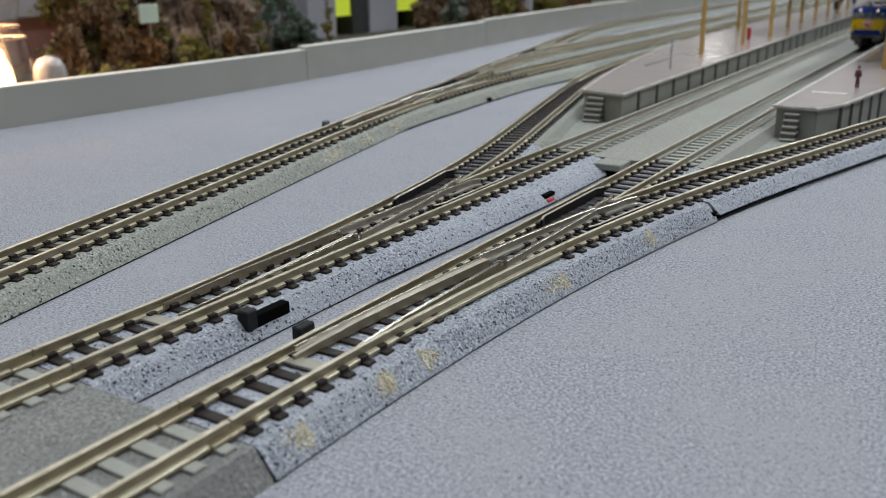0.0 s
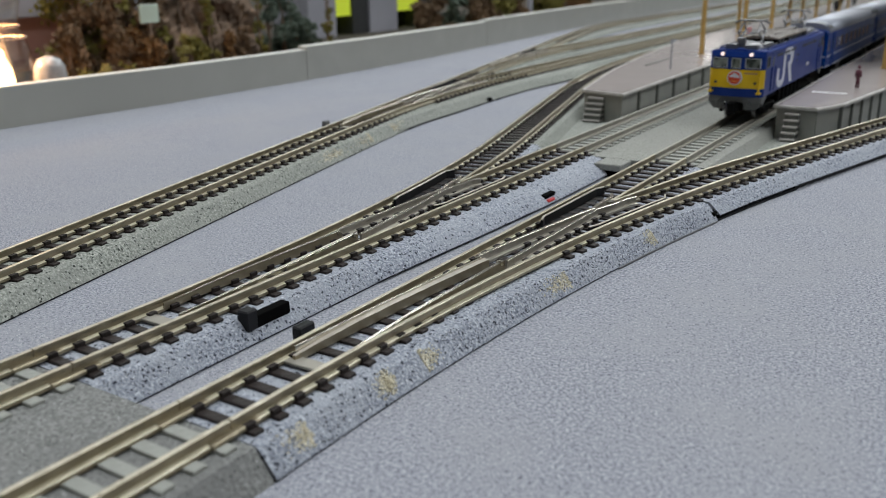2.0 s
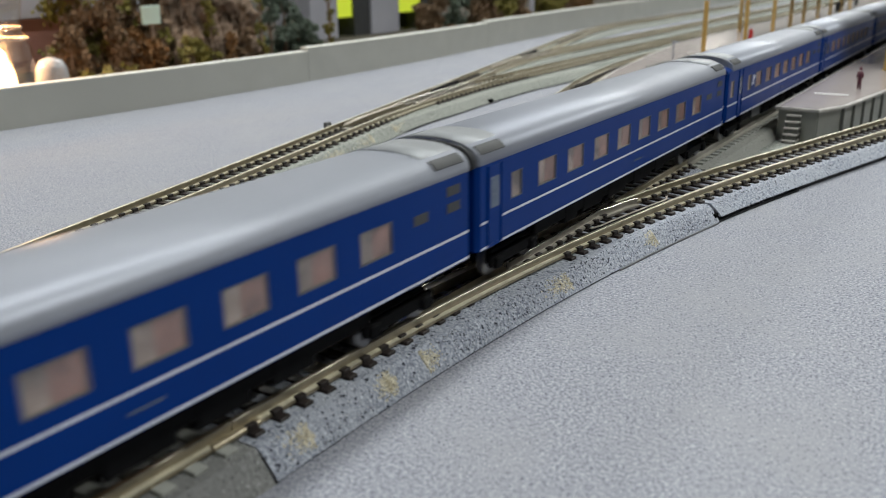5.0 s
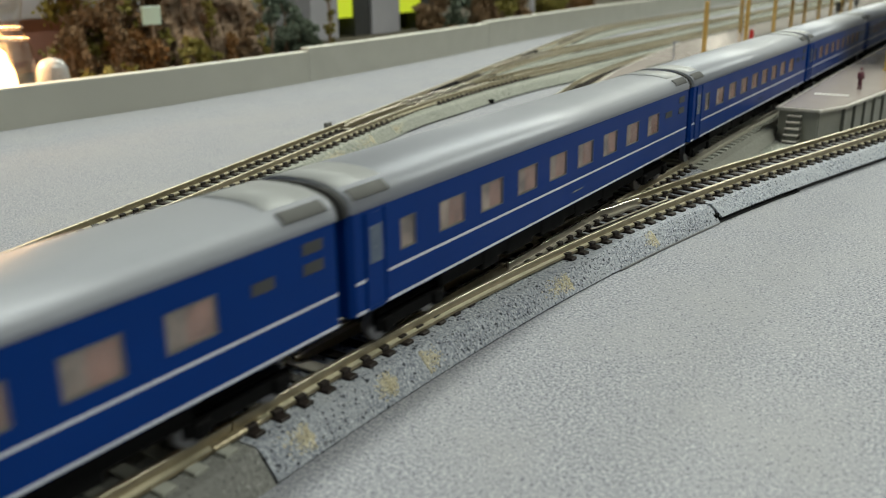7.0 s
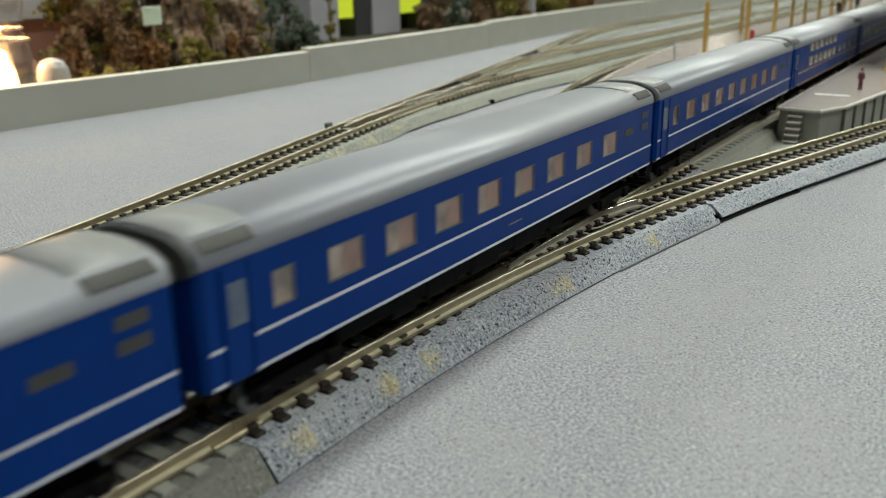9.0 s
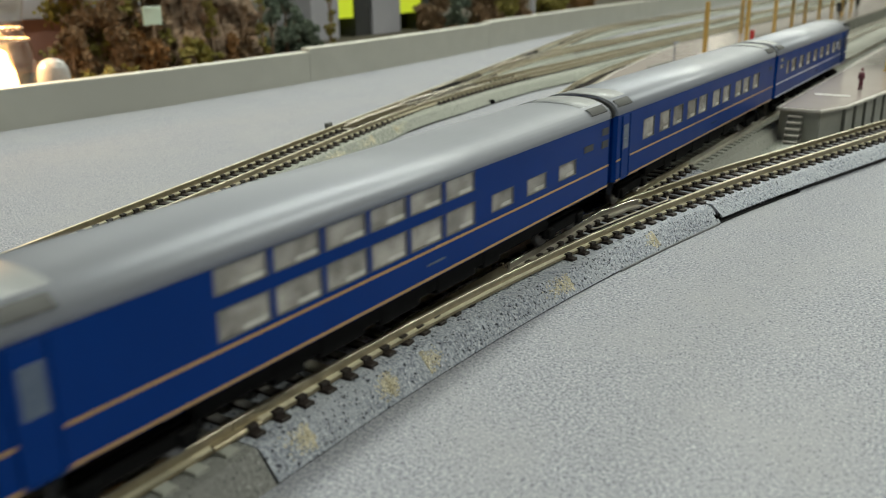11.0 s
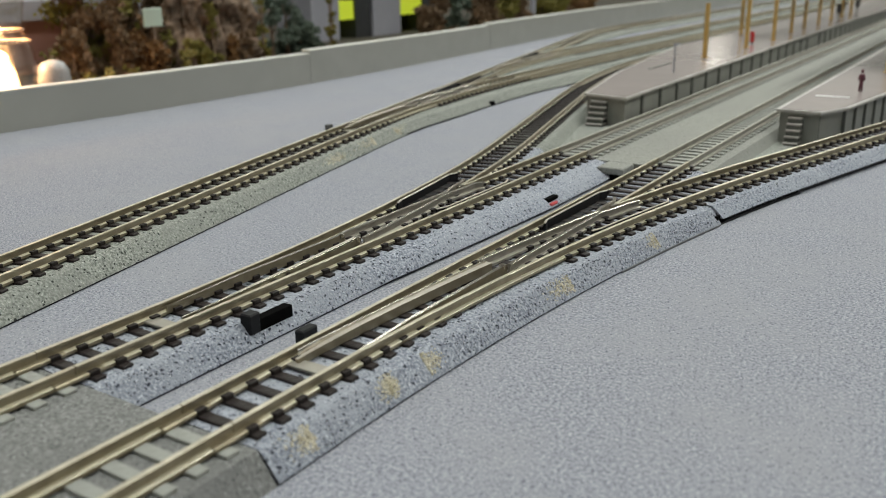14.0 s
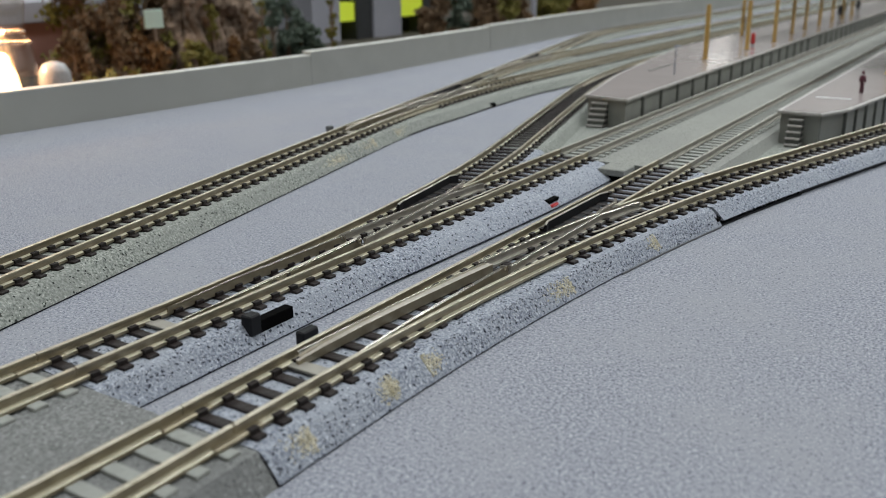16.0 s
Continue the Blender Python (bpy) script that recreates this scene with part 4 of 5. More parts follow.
for r0, prof in ((0, [(3.6, 3), (5.4, 8), (5.8, 14), (5.0, 19), (3.0, 24), (2.6, 27), (0.8, 28.5)]),):
    bm = mesh()
    rings = [[bm.verts.new((q * math.cos(2 * math.pi * j / 20), q * math.sin(2 * math.pi * j / 20), z)) for j in range(20)] for q, z in prof]
    for a, b in zip(rings, rings[1:]):
        for j in range(20):
            bm.faces.new((a[j], a[(j + 1) % 20], b[(j + 1) % 20], b[j]))
    bm.faces.new(rings[0]), bm.faces.new(rings[-1])
    part("glowing_core", bm, glow_mat("warm_glow", (1.0, 0.66, 0.36), 3.6), t, "warm glowing core", smooth=True)
bm = mesh()
prof = [(10, 3), (13, 10), (14.2, 18), (14, 27), (12, 34), (10, 38), (11, 42), (12.5, 50), (10.5, 58), (3.0, 63)]
rings = [[bm.verts.new((q * math.cos(2 * math.pi * j / 28), q * math.sin(2 * math.pi * j / 28), z)) for j in range(28)] for q, z in prof]
for a, b in zip(rings, rings[1:]):
    for j in range(28):
        bm.faces.new((a[j], a[(j + 1) % 28], b[(j + 1) % 28], b[j]))
g = part("glass", bm, glass_mat("lamp_glass", (0.97, 0.93, 0.88), 0.08, 0.22), t, "clear waisted lamp glass", smooth=True)
g.visible_shadow = False
# highlights on the glass rim, modelled as thin tan rings
for z, q in ((38.0, 10.6), (33.0, 12.8)):
    bm = mesh()
    for j in range(28):
        a, b = 2 * math.pi * j / 28, 2 * math.pi * (j + 1) / 28
        cyl(bm, (q * math.cos(a), q * math.sin(a), z), (q * math.cos(b), q * math.sin(b), z), 0.55, seg=8)
    part("glass_ring", bm, mat("tan_rim_highlight", (0.62, 0.45, 0.33), 0.15, spec=0.8), t, "tan ring standing for a highlight on the lamp glass rim", smooth=True)
bm = mesh()
prof = [(6.6, 0), (7.4, 6), (7.6, 14), (7.0, 19), (5.0, 22.4), (1.6, 23.6), (0.1, 23.8)]
rings = [[bm.verts.new((q * math.cos(2 * math.pi * j / 24), q * math.sin(2 * math.pi * j / 24), z)) for j in range(24)] for q, z in prof]
for a, b in zip(rings, rings[1:]):
    for j in range(24):
        bm.faces.new((a[j], a[(j + 1) % 24], b[(j + 1) % 24], b[j]))
bm.faces.new(rings[0])
d = finish("glass_dome", bm, mat("frosted_glass", (0.34, 0.34, 0.35), 0.18, spec=0.8), None, smooth=True)
d.location = (-0.298, 0.1835, 0)
tagged(d, "frosted grey glass dome beside the glowing lamp", "glass dome")

# ---- rolling stock ----
def side_panel(bm, x, y0, y1, z0, z1, holes, depth=0.6):
    """A side wall with real openings and reveals; x is signed."""
    ys = sorted({y0, y1, *[h[0] for h in holes], *[h[1] for h in holes]})
    zs = sorted({z0, z1, *[h[2] for h in holes], *[h[3] for h in holes]})
    for a, b in zip(ys, ys[1:]):
        for c, d in zip(zs, zs[1:]):
            my, mz = (a + b) / 2, (c + d) / 2
            if any(h[0] < my < h[1] and h[2] < mz < h[3] for h in holes):
                continue
            bm.faces.new([bm.verts.new(v) for v in ((x, a, c), (x, b, c), (x, b, d), (x, a, d))])
    i = x - math.copysign(depth, x)
    for a, b, c, d in holes:
        for p, q in (((a, c), (b, c)), ((b, c), (b, d)), ((b, d), (a, d)), ((a, d), (a, c))):
            bm.faces.new([bm.verts.new(v) for v in ((x, *p), (x, *q), (i, *q), (i, *p))])
    bmesh.ops.remove_doubles(bm, verts=bm.verts, dist=0.001)


def roof_profile(half, z0, z1, n=12, power=2.6, lift=0.0):
    out = []
    for i in range(n + 1):
        a = math.pi * i / n
        cx, sx = math.cos(a), math.sin(a)
        out.append((math.copysign(abs(cx) ** (2 / power), cx) * (half + lift * 0.3), z0 + lift + (z1 - z0) * abs(sx) ** (2 / power)))
    return out


def bogie(parent, y, wheels=2, length=17):
    t = part("bogie", box(mesh(), -6.6, 6.6, y - length / 2, y + length / 2, 2.6, 5.2, 0.3), UNDER, parent)
    for s in (-1, 1):
        bm = mesh()
        box(bm, s * 6.4, s * 7.4, y - length / 2 - 1, y + length / 2 + 1, 2.2, 4.6, 0.3)
        for k in range(wheels):
            wy = y + (k - (wheels - 1) / 2) * (length - 3) / max(1, wheels - 1)
            box(bm, s * 6.6, s * 8.0, wy - 1.4, wy + 1.4, 1.8, 4.2, 0.3)
        part("side_frame", bm, UNDER, t)
    for k in range(wheels):
        wy = y + (k - (wheels - 1) / 2) * (length - 3) / max(1, wheels - 1)
        bm = mesh()
        for s in (-1, 1):
            cyl(bm, (s * 4.3, wy, 2.9), (s * 5.6, wy, 2.9), 2.9, seg=20)
        cyl(bm, (-5, wy, 2.9), (5, wy, 2.9), 0.7, seg=8)
        part("wheelset", bm, PANTO, t, "metal wheelset")


HALF, FLOOR, EAVE, CROWN = 9.6, 8.0, 23.4, 27.6


def coach(label, length, windows, stripe, liner, doors, vents, front="plain", tail=False):
    """Local y runs from the leading end backwards; z is measured from the rail head."""
    t = thing("coach", label, "passenger coach", "coaches of the train")
    holes = [w for w in windows]
    bm = mesh()
    for s in (-1, 1):
        side_panel(bm, s * HALF, 0.8, length - 0.8, FLOOR, EAVE, holes)
    for y, sgn in ((0.0, 1), (length, -1)):
        ring = [(-HALF, 0.8), (-HALF + 0.8, 0), (HALF - 0.8, 0), (HALF, 0.8)]
        lo = [bm.verts.new((x, y + sgn * d, FLOOR)) for x, d in ring]
        hi = [bm.verts.new((x, y + sgn * d, EAVE)) for x, d in ring]
        for i in range(3):
            bm.faces.new((lo[i], lo[i + 1], hi[i + 1], hi[i]))
        arcp = roof_profile(HALF - 0.8, EAVE, EAVE + 1.7 if front == "cab" and sgn > 0 else CROWN - 0.1)
        bm.faces.new([bm.verts.new((u, y, v)) for u, v in arcp])
    bm.faces.new([bm.verts.new(v) for v in ((-HALF, 0.8, FLOOR), (HALF, 0.8, FLOOR), (HALF, length - 0.8, FLOOR), (-HALF, length - 0.8, FLOOR))])
    part("body", bm, BLUE, t)
    r0 = 4.4 if front == "cab" else 0.4
    roof = part("roof", sweep(mesh(), [(0, r0), (0, length - 0.4)], roof_profile(HALF + 0.05, EAVE, CROWN, 20)), SILVER, t, "silver-grey curved roof")
    for q in roof.data.polygons:
        q.use_smooth = len(q.vertices) == 4
    for y0, y1 in ((r0 + 0.1, r0 + 10.6), (length - 11.0, length - 0.5)):
        c = part("roof_cover", sweep(mesh(), [(0, y0), (0, y1)], roof_profile(HALF - 0.9, EAVE + 0.55, CROWN + 0.18, 20)), ROOF_END, roof, "darker grey end cover")
        for q in c.data.polygons:
            q.use_smooth = len(q.vertices) == 4
        for s in (-1, 1):
            bm = mesh()
            prof = [p for p in roof_profile(HALF + 0.15, EAVE, CROWN + 0.1, 48, lift=0.12) if 7.5 < s * p[0] < 9.4]
            sweep(bm, [(0, y0 + 0.8), (0, y1 - 1.2)], prof + [(p[0] * 0.96, p[1] - 0.5) for p in prof[::-1]])
            part("roof_grille", bm, DARK, roof, "dark slatted roof grille")
    for y0, y1 in ((-0.5, 0.4), (length - 0.4, length + 0.5)):
        if (tail and y0 > 0) or (front == "cab" and y0 < 0):
            continue
        part("end_arch", sweep(mesh(), [(0, y0), (0, y1)], roof_profile(HALF - 0.5, EAVE - 0.2, CROWN - 0.2, 16) + [(-HALF + 2, EAVE - 1), (HALF - 2, EAVE - 1)]), DARK, t)
    # stripes
    for s in (-1, 1):
        for z in (13.0, 8.35):
            segs, y = [], 0.8
            for d0, d1 in sorted(doors):
                segs.append((y, d0)), segs.append((d1, d1))
                y = d1
            segs.append((y, length - 0.8))
            for a, b in segs:
                if b - a > 0.3:
                    part("stripe", box(mesh(), s * HALF, s * (HALF + 0.05), a, b, z - 0.22, z + 0.22), stripe, t)
    # doors stand back from the side between raised posts
    for d0, d1 in doors:
        for s in (-1, 1):
            d = part("door", box(mesh(), s * (HALF - 0.02), s * (HALF + 0.1), d0, d1, FLOOR + 0.6, 22.8, 0.04), BLUE, t)
            part("door_post", box(mesh(), s * HALF, s * (HALF + 0.3), d0 - 0.25, d0 + 0.25, FLOOR + 0.4, 23.0), BLUE, d)
            part("door_post", box(mesh(), s * HALF, s * (HALF + 0.3), d1 - 0.25, d1 + 0.25, FLOOR + 0.4, 23.0), BLUE, d)
            part("door_window", box(mesh(), s * (HALF + 0.08), s * (HALF + 0.16), d0 + 0.8, d1 - 0.8, 15.2, 20.8, 0.03), DOOR_GLASS, d)
    # glazing
    for a, b, c, d in windows:
        for s in (-1, 1):
            w = part("window", box(mesh(), s * (HALF - 0.2), s * (HALF - 0.12), a, b, c, d), PANE, t)
            w.visible_shadow = False
            bm = mesh()
            for q in ((a, a + 0.18, c, d), (b - 0.18, b, c, d), (a, b, c, c + 0.18), (a, b, d - 0.18, d)):
                box(bm, s * (HALF - 0.25), s * (HALF + 0.03), *q)
            part("window_frame", bm, SKIRT, w)
            if b - a > 6 and liner is LINER:
                part("berth_wall", box(mesh(), s * (HALF - 0.3), s * (HALF - 0.25), a + 0.42 * (b - a), b - 0.3, c + 0.3, d), BERTH, t, "red-brown berth wall behind the glass")
            elif b - a > 6 and stripe is WHITE:
                part("seat_back", box(mesh(), s * (HALF - 0.3), s * (HALF - 0.24), a + 0.35 * (b - a), b - 0.9, c, c + 1.3, 0.02), SEAT_PALE, t, "pale seat top behind the glass")
            elif b - a > 6:
                part("table_cloth", box(mesh(), s * (HALF - 0.3), s * (HALF - 0.24), a + 0.5 * (b - a), b - 0.4, c, c + 0.9, 0.02), SEAT_PALE, t, "pale table edge behind the glass")
    for s in (-1, 1):
        part("liner", box(mesh(), s * (HALF - 0.7), s * (HALF - 0.3), 2, length - 2, FLOOR + 1, EAVE - 0.1), liner, t, "tan inner wall behind the windows")
    for a, b, c, d in vents:
        for s in (-1, 1):
            part("vent", box(mesh(), s * HALF, s * (HALF + 0.08), a, b, c, d), DARK, t)
    # gangway, underframe, bogies
    for y0, y1 in ((-2.2, 0.0), (length, length + 2.2)):
        if (tail and y0 > 0) or (front == "cab" and y0 < 0):
            continue
        part("gangway", box(mesh(), -4.2, 4.2, y0, y1, FLOOR + 0.5, 21.5, 0.3), UNDER, t)
    part("underframe", box(mesh(), -7.5, 7.5, 26, length - 26, 4.2, FLOOR, 0.3), UNDER, t)
    random.seed(int(length * 10))
    y = 40.0
    while y < length - 44:
        w = random.uniform(6, 13)
        for s in (-1, 1):
            part("equipment_box", box(mesh(), s * 4.5, s * 7.6, y, y + w, random.uniform(2.6, 3.6), FLOOR - 0.2, 0.3), SKIRT if front == "cab" and y < 50 else UNDER, t)
        y += w + random.uniform(2, 5)
    bogie(t, 18)
    bogie(t, length - 18)
    part("coupler", box(mesh(), -1.2, 1.2, -3.0, 4.0, 3.4, 5.6, 0.2), UNDER, t)
    part("coupler", box(mesh(), -1.2, 1.2, length - 4.0, length + 3.0, 3.4, 5.6, 0.2), UNDER, t)
    part("number_mark", box(mesh(), HALF, HALF + 0.05, length * 0.5, length * 0.5 + 5, 10.45, 10.8), DOOR_GLASS, t)
    if front == "cab" or tail:
        y, s = (0.0, -1) if front == "cab" else (length, 1)
        for z in (13.0, 8.35):
            part("stripe", box(mesh(), -HALF + 0.8, HALF - 0.8, y, y + s * 0.06, z - 0.22, z + 0.22), stripe, t)
        for x0, x1 in ((-8.2, -3.4), (3.4, 8.2)):
            part("end_window", box(mesh(), x0, x1, y, y + s * 0.12, 15.0, 20.6, 0.04), END_PANE, t, "tan lit end window")
        part("end_door", box(mesh(), -2.8, 2.8, y, y + s * 0.3, FLOOR + 0.4, 22, 0.1), BLUE, t)
        if front == "cab":
            part("cab_roof", sweep(mesh(), [(0, -0.5), (0, 0.3), (0, r0 + 0.1)], roof_profile(HALF - 0.1, EAVE - 0.35, EAVE + 1.8, 20)), BLUE, t, "low blue roof over the cab end")
            part("roof_face", sweep(mesh(), [(0, r0 - 0.25), (0, r0 + 0.3)], roof_profile(HALF - 1.2, EAVE + 0.4, CROWN + 0.25, 20)), ROOF_END, roof, "grey arched face of the roof")
    return t


def win(starts, w=7.7, z0=15.2, z1=20.2):
    return [(a, a + w, z0, z1) for a in starts]


SLEEPER_WINDOWS = [(11.9, 16.0, 15.2, 20.2)] + win([22.8, 36.0, 49.4, 62.6, 75.8, 89.2, 102.7, 116.6])
SLEEPER_VENTS = [(129.1, 134.0, 17.8, 19.4), (139.3, 143.6, 17.6, 19.2), (139.3, 143.6, 20.4, 22.0)]
LEN = 147.4


def small_emblem(parent, y, z, h):
    """A small white two-part emblem as plain bars."""
    bm = mesh()
    box(bm, HALF, HALF + 0.06, y, y + h * 0.35, z, z + h * 0.3)
    box(bm, HALF, HALF + 0.06, y + h * 0.22, y + h * 0.42, z, z + h)
    box(bm, HALF, HALF + 0.06, y + h * 0.55, y + h * 0.75, z, z + h)
    box(bm, HALF, HALF + 0.06, y + h * 0.75, y + h * 1.15, z + h * 0.6, z + h)
    part("emblem", bm, WHITE, parent, "small white plain-bar emblem")


def cab_coach(label):
    c = coach(label, 143.0, [(3.2, 6.8, 15.2, 20.4), (23.4, 27.6, 15.2, 20.2)] + win([33.2, 46.8, 60.0, 73.0, 86.2, 99.4, 112.6]), WHITE, LINER,
              [(12.2, 16.2)], [(126, 130, 17.8, 19.4), (135.5, 139.5, 17.6, 19.2), (135.5, 139.5, 20.4, 22.0)], front="cab")
    small_emblem(c, 28.6, 16.4, 3.2)
    return c


coaches = [(cab_coach("deep blue end coach with white stripes behind the locomotive"), 0.0)]
for i, back in ((2, 145.5), (4, 441.7), (5, 592.4), (6, 743.1), (7, 893.8)):
    coaches.append((coach("deep blue sleeping coach with two white stripes", LEN, SLEEPER_WINDOWS, WHITE, LINER, [(3.4, 8.0)], SLEEPER_VENTS), back))
coaches.append((cab_coach("deep blue cab-ended coach in the middle of the train"), 296.2))
lounge = [(79.3, 88.4, 13.9, 18.0), (94.2, 102.2, 14.4, 17.7), (107.6, 115.6, 14.4, 17.7), (121.2, 129.4, 14.4, 17.7)]
lounge += [(y, y + 9.0, 13.9, 18.0) for y in (49.3, 59.3, 69.3, 39.3, 29.3)] + [(y, y + 9.0, 19.8, 23.3) for y in (29.3, 39.3, 49.3, 59.3, 69.3, 79.3)]
c = coach("deep blue lounge coach with gold stripes and two window rows", LEN, lounge, GOLD, LINER_PALE, [(3.4, 8.0)],
          [(133.2, 138.0, 18.0, 19.4), (142.4, 146.0, 17.4, 19.0), (142.4, 146.0, 20.2, 21.8)])
coaches.append((c, 1044.5))
c = coach("deep blue dining coach with gold stripes and paired windows", LEN,
          win([17.0, 28.6, 38.8, 50.4, 60.2, 73.3, 83.4, 96.8, 106.1, 118.2], 7.8), GOLD, LINER_PALE, [(3.4, 8.0)], [(139.0, 142.6, 19.4, 20.6)])
coaches.append((c, 1195.2))
c = coach("deep blue tail coach with white stripes and an end window", 145.0,
          [(15.3, 19.7, 15.2, 20.2), (138.6, 142.4, 15.2, 20.2), (4.6, 10.4, 18.2, 19.7), (4.6, 10.4, 20.6, 22.0)] + win([23.6, 37.0, 50.4, 64.0, 77.7, 91.5, 105.4, 119.4], 7.9),
          WHITE, LINER_PALE, [(130.3, 135.0)], [], tail=True)
small_emblem(c, 114.8, 16.6, 3.0)
coaches.append((c, 1345.9))


def pantograph(parent, y):
    t = part("pantograph", box(mesh(), -6.5, 6.5, y - 6.5, y + 6.5, 26.2, 26.7, 0.1), PANTO, parent, "grey raised pantograph")
    for sx in (-1, 1):
        bm = mesh()
        for sy in (-1, 1):
            cyl(bm, (sx * 4.0, y - sy * 2.6, 26.8), (sx * 3.6, y + sy * 5.2, 30.8), 0.36, seg=6)
            cyl(bm, (sx * 3.6, y + sy * 5.2, 30.8), (sx * 2.8, y - sy * 0.8, 34.4), 0.32, seg=6)
        part("arm", bm, PANTO, t)
    bm = mesh()
    for sy in (-1, 1):
        cyl(bm, (-3.6, y + sy * 5.2, 30.8), (3.6, y + sy * 5.2, 30.8), 0.22, seg=6)
        cyl(bm, (-3.8, y + sy * 2.4, 29.2), (3.6, y + sy * 5.0, 30.7), 0.18, seg=6)
    part("cross_tube", bm, PANTO, t)
    bm = mesh()
    for sy in (-1, 1):
        box(bm, -4.6, 4.6, y + sy * 1.0 - 0.45, y + sy * 1.0 + 0.45, 34.4, 34.9, 0.1)
        for sx in (-1, 1):
            cyl(bm, (sx * 4.5, y + sy * 1.0, 34.6), (sx * 6.2, y + sy * 1.0, 33.7), 0.3, seg=6)
    part("collector_head", bm, PANTO, t)
    for sx in (-1, 1):
        for sy in (-1, 1):
            bm = mesh()
            cyl(bm, (sx * 5.2, y + sy * 5.2, 25.0), (sx * 5.2, y + sy * 5.2, 26.4), 0.9, 0.7)
            part("insulator", bm, INSULATOR, t, "white insulator")


def locomotive():
    t = thing("locomotive", "blue electric locomotive with yellow nose and white emblem", "locomotive")
    L, H = 107.5, 9.7
    B0, B1 = 9.5, 24.2
    cab = [(3.9, 8.2, 19.1, 23.2), (L - 8.2, L - 3.9, 19.1, 23.2)]
    bm = mesh()
    for s in (-1, 1):
        side_panel(bm, s * H, 2.8, L - 2.8, B0, B1, cab)
    bm.faces.new([bm.verts.new(v) for v in ((-H, 2.8, B0), (H, 2.8, B0), (H, L - 2.8, B0), (-H, L - 2.8, B0))])
    body = part("body", bm, LOCO_BLUE, t)
    # roof with rounded shoulders
    prof = [(-H, B1 - 0.05), (-H + 0.25, B1 + 0.55), (-H + 1.2, B1 + 1.0), (0, B1 + 1.5), (H - 1.2, B1 + 1.0), (H - 0.25, B1 + 0.55), (H, B1 - 0.05)]
    part("roof", sweep(mesh(), [(0, 2.2), (0, L - 2.2)], prof), LOCO_BLUE, t)
    # noses: a bowed front in bands, with window openings
    for y0, sg in ((0.0, 1), (L, -1)):
        ring = [(-H, 2.8), (-H + 0.35, 1.9), (-H + 1.3, 1.15), (-4.5, 0.35), (0.0, 0.0), (4.5, 0.35), (H - 1.3, 1.15), (H - 0.35, 1.9), (H, 2.8)]

        def band(name, z0, z1, m, push=0.0, tilt=0.0, label=""):
            bm = mesh()
            lo = [bm.verts.new((x, y0 + sg * (d - push), z0)) for x, d in ring]
            hi = [bm.verts.new((x, y0 + sg * (d - push + tilt), z1)) for x, d in ring]
            for i in range(len(ring) - 1):
                bm.faces.new((lo[i], lo[i + 1], hi[i + 1], hi[i]))
            return part(name, bm, m, t, label)

        band("nose_sill", B0 - 0.2, 12.3, LOCO_BLUE)
        band("nose_panel", 12.3, 18.8, YELLOW, 0.04, label="bright yellow nose panel")
        band("window_band", 18.8, 23.2, LOCO_BLUE, 0.0, 0.25)
        band("brow", 23.2, B1 + 0.9, LOCO_BLUE, 0.1, 0.8)
        bm = mesh()
        bm.faces.new([bm.verts.new((x, y0 + sg * (d + 0.7), B1 + 0.9)) for x, d in ring])
        part("roof_front", bm, LOCO_BLUE, t)
        for x0, x1, d in ((-8.3, -3.2, 0.62), (-1.5, 1.5, 0.05), (3.2, 8.3, 0.62)):
            w = part("windscreen", box(mesh(), x0, x1, y0 + sg * (d - 0.3), y0 + sg * (d + 0.35), 19.4, 22.7, 0.15), CAB_INSIDE, t, "grey-green cab window")
            bm = mesh()
            for q in ((x0 - 0.1, x0 + 0.12, 19.3, 22.8), (x1 - 0.12, x1 + 0.1, 19.3, 22.8), (x0, x1, 19.3, 19.5), (x0, x1, 22.6, 22.8)):
                box(bm, q[0], q[1], y0 + sg * (d - 0.42), y0 + sg * (d + 0.3), q[2], q[3])
            part("window_frame", bm, FRAME, w)
        for x in (-5.0, 5.0):
            bm = mesh()
            cyl(bm, (x, y0 + sg * 1.4, 24.1), (x, y0 - sg * 0.1, 24.1), 0.85, seg=16)
            h = part("headlight", bm, SILVER, t)
            bm = mesh()
            cyl(bm, (x, y0 + sg * 0.3, 24.1), (x, y0 - sg * 0.2, 24.1), 0.58, seg=16)
            part("lens", bm, LENS, h, "glowing pinkish headlight lens")
        for x in (-6.9, 6.9):
            bm = mesh()
            cyl(bm, (x, y0 + sg * 1.0, 14.2), (x, y0 + sg * 0.35, 14.2), 0.5, seg=12)
            part("tail_lamp", bm, DARK, t)
            bm = mesh()
            cyl(bm, (x * 1.22, y0 + sg * 0.1, 10.8), (x * 1.22, y0 + sg * 0.1, 16.6), 0.3, seg=8)
            box(bm, x * 1.22 - 0.7, x * 1.22 + 0.7, y0 - sg * 0.5, y0 + sg * 1.2, 10.5, 11.1)
            part("handrail", bm, YELLOW, t, "yellow corner handrail")
        part("buffer_beam", box(mesh(), -H + 0.8, H - 0.8, min(y0 + sg * 1.0, y0 + sg * 3), max(y0 + sg * 1.0, y0 + sg * 3), 7.2, B0 - 0.2, 0.2), SKIRT, t, "grey buffer beam")
        for s in (-1, 1):
            bm = mesh()
            a = [bm.verts.new((s * x, y0 + sg * d, z)) for x, d, z in ((3.4, 0.9, 7.4), (H - 0.4, 1.7, 7.4), (H - 0.4, 1.7, 9.3), (3.4, 0.9, 9.3))]
            b = [bm.verts.new((s * x, y0 + sg * d, z)) for x, d, z in ((3.4, 1.6, 4.6), (7.4, 2.2, 4.6))]
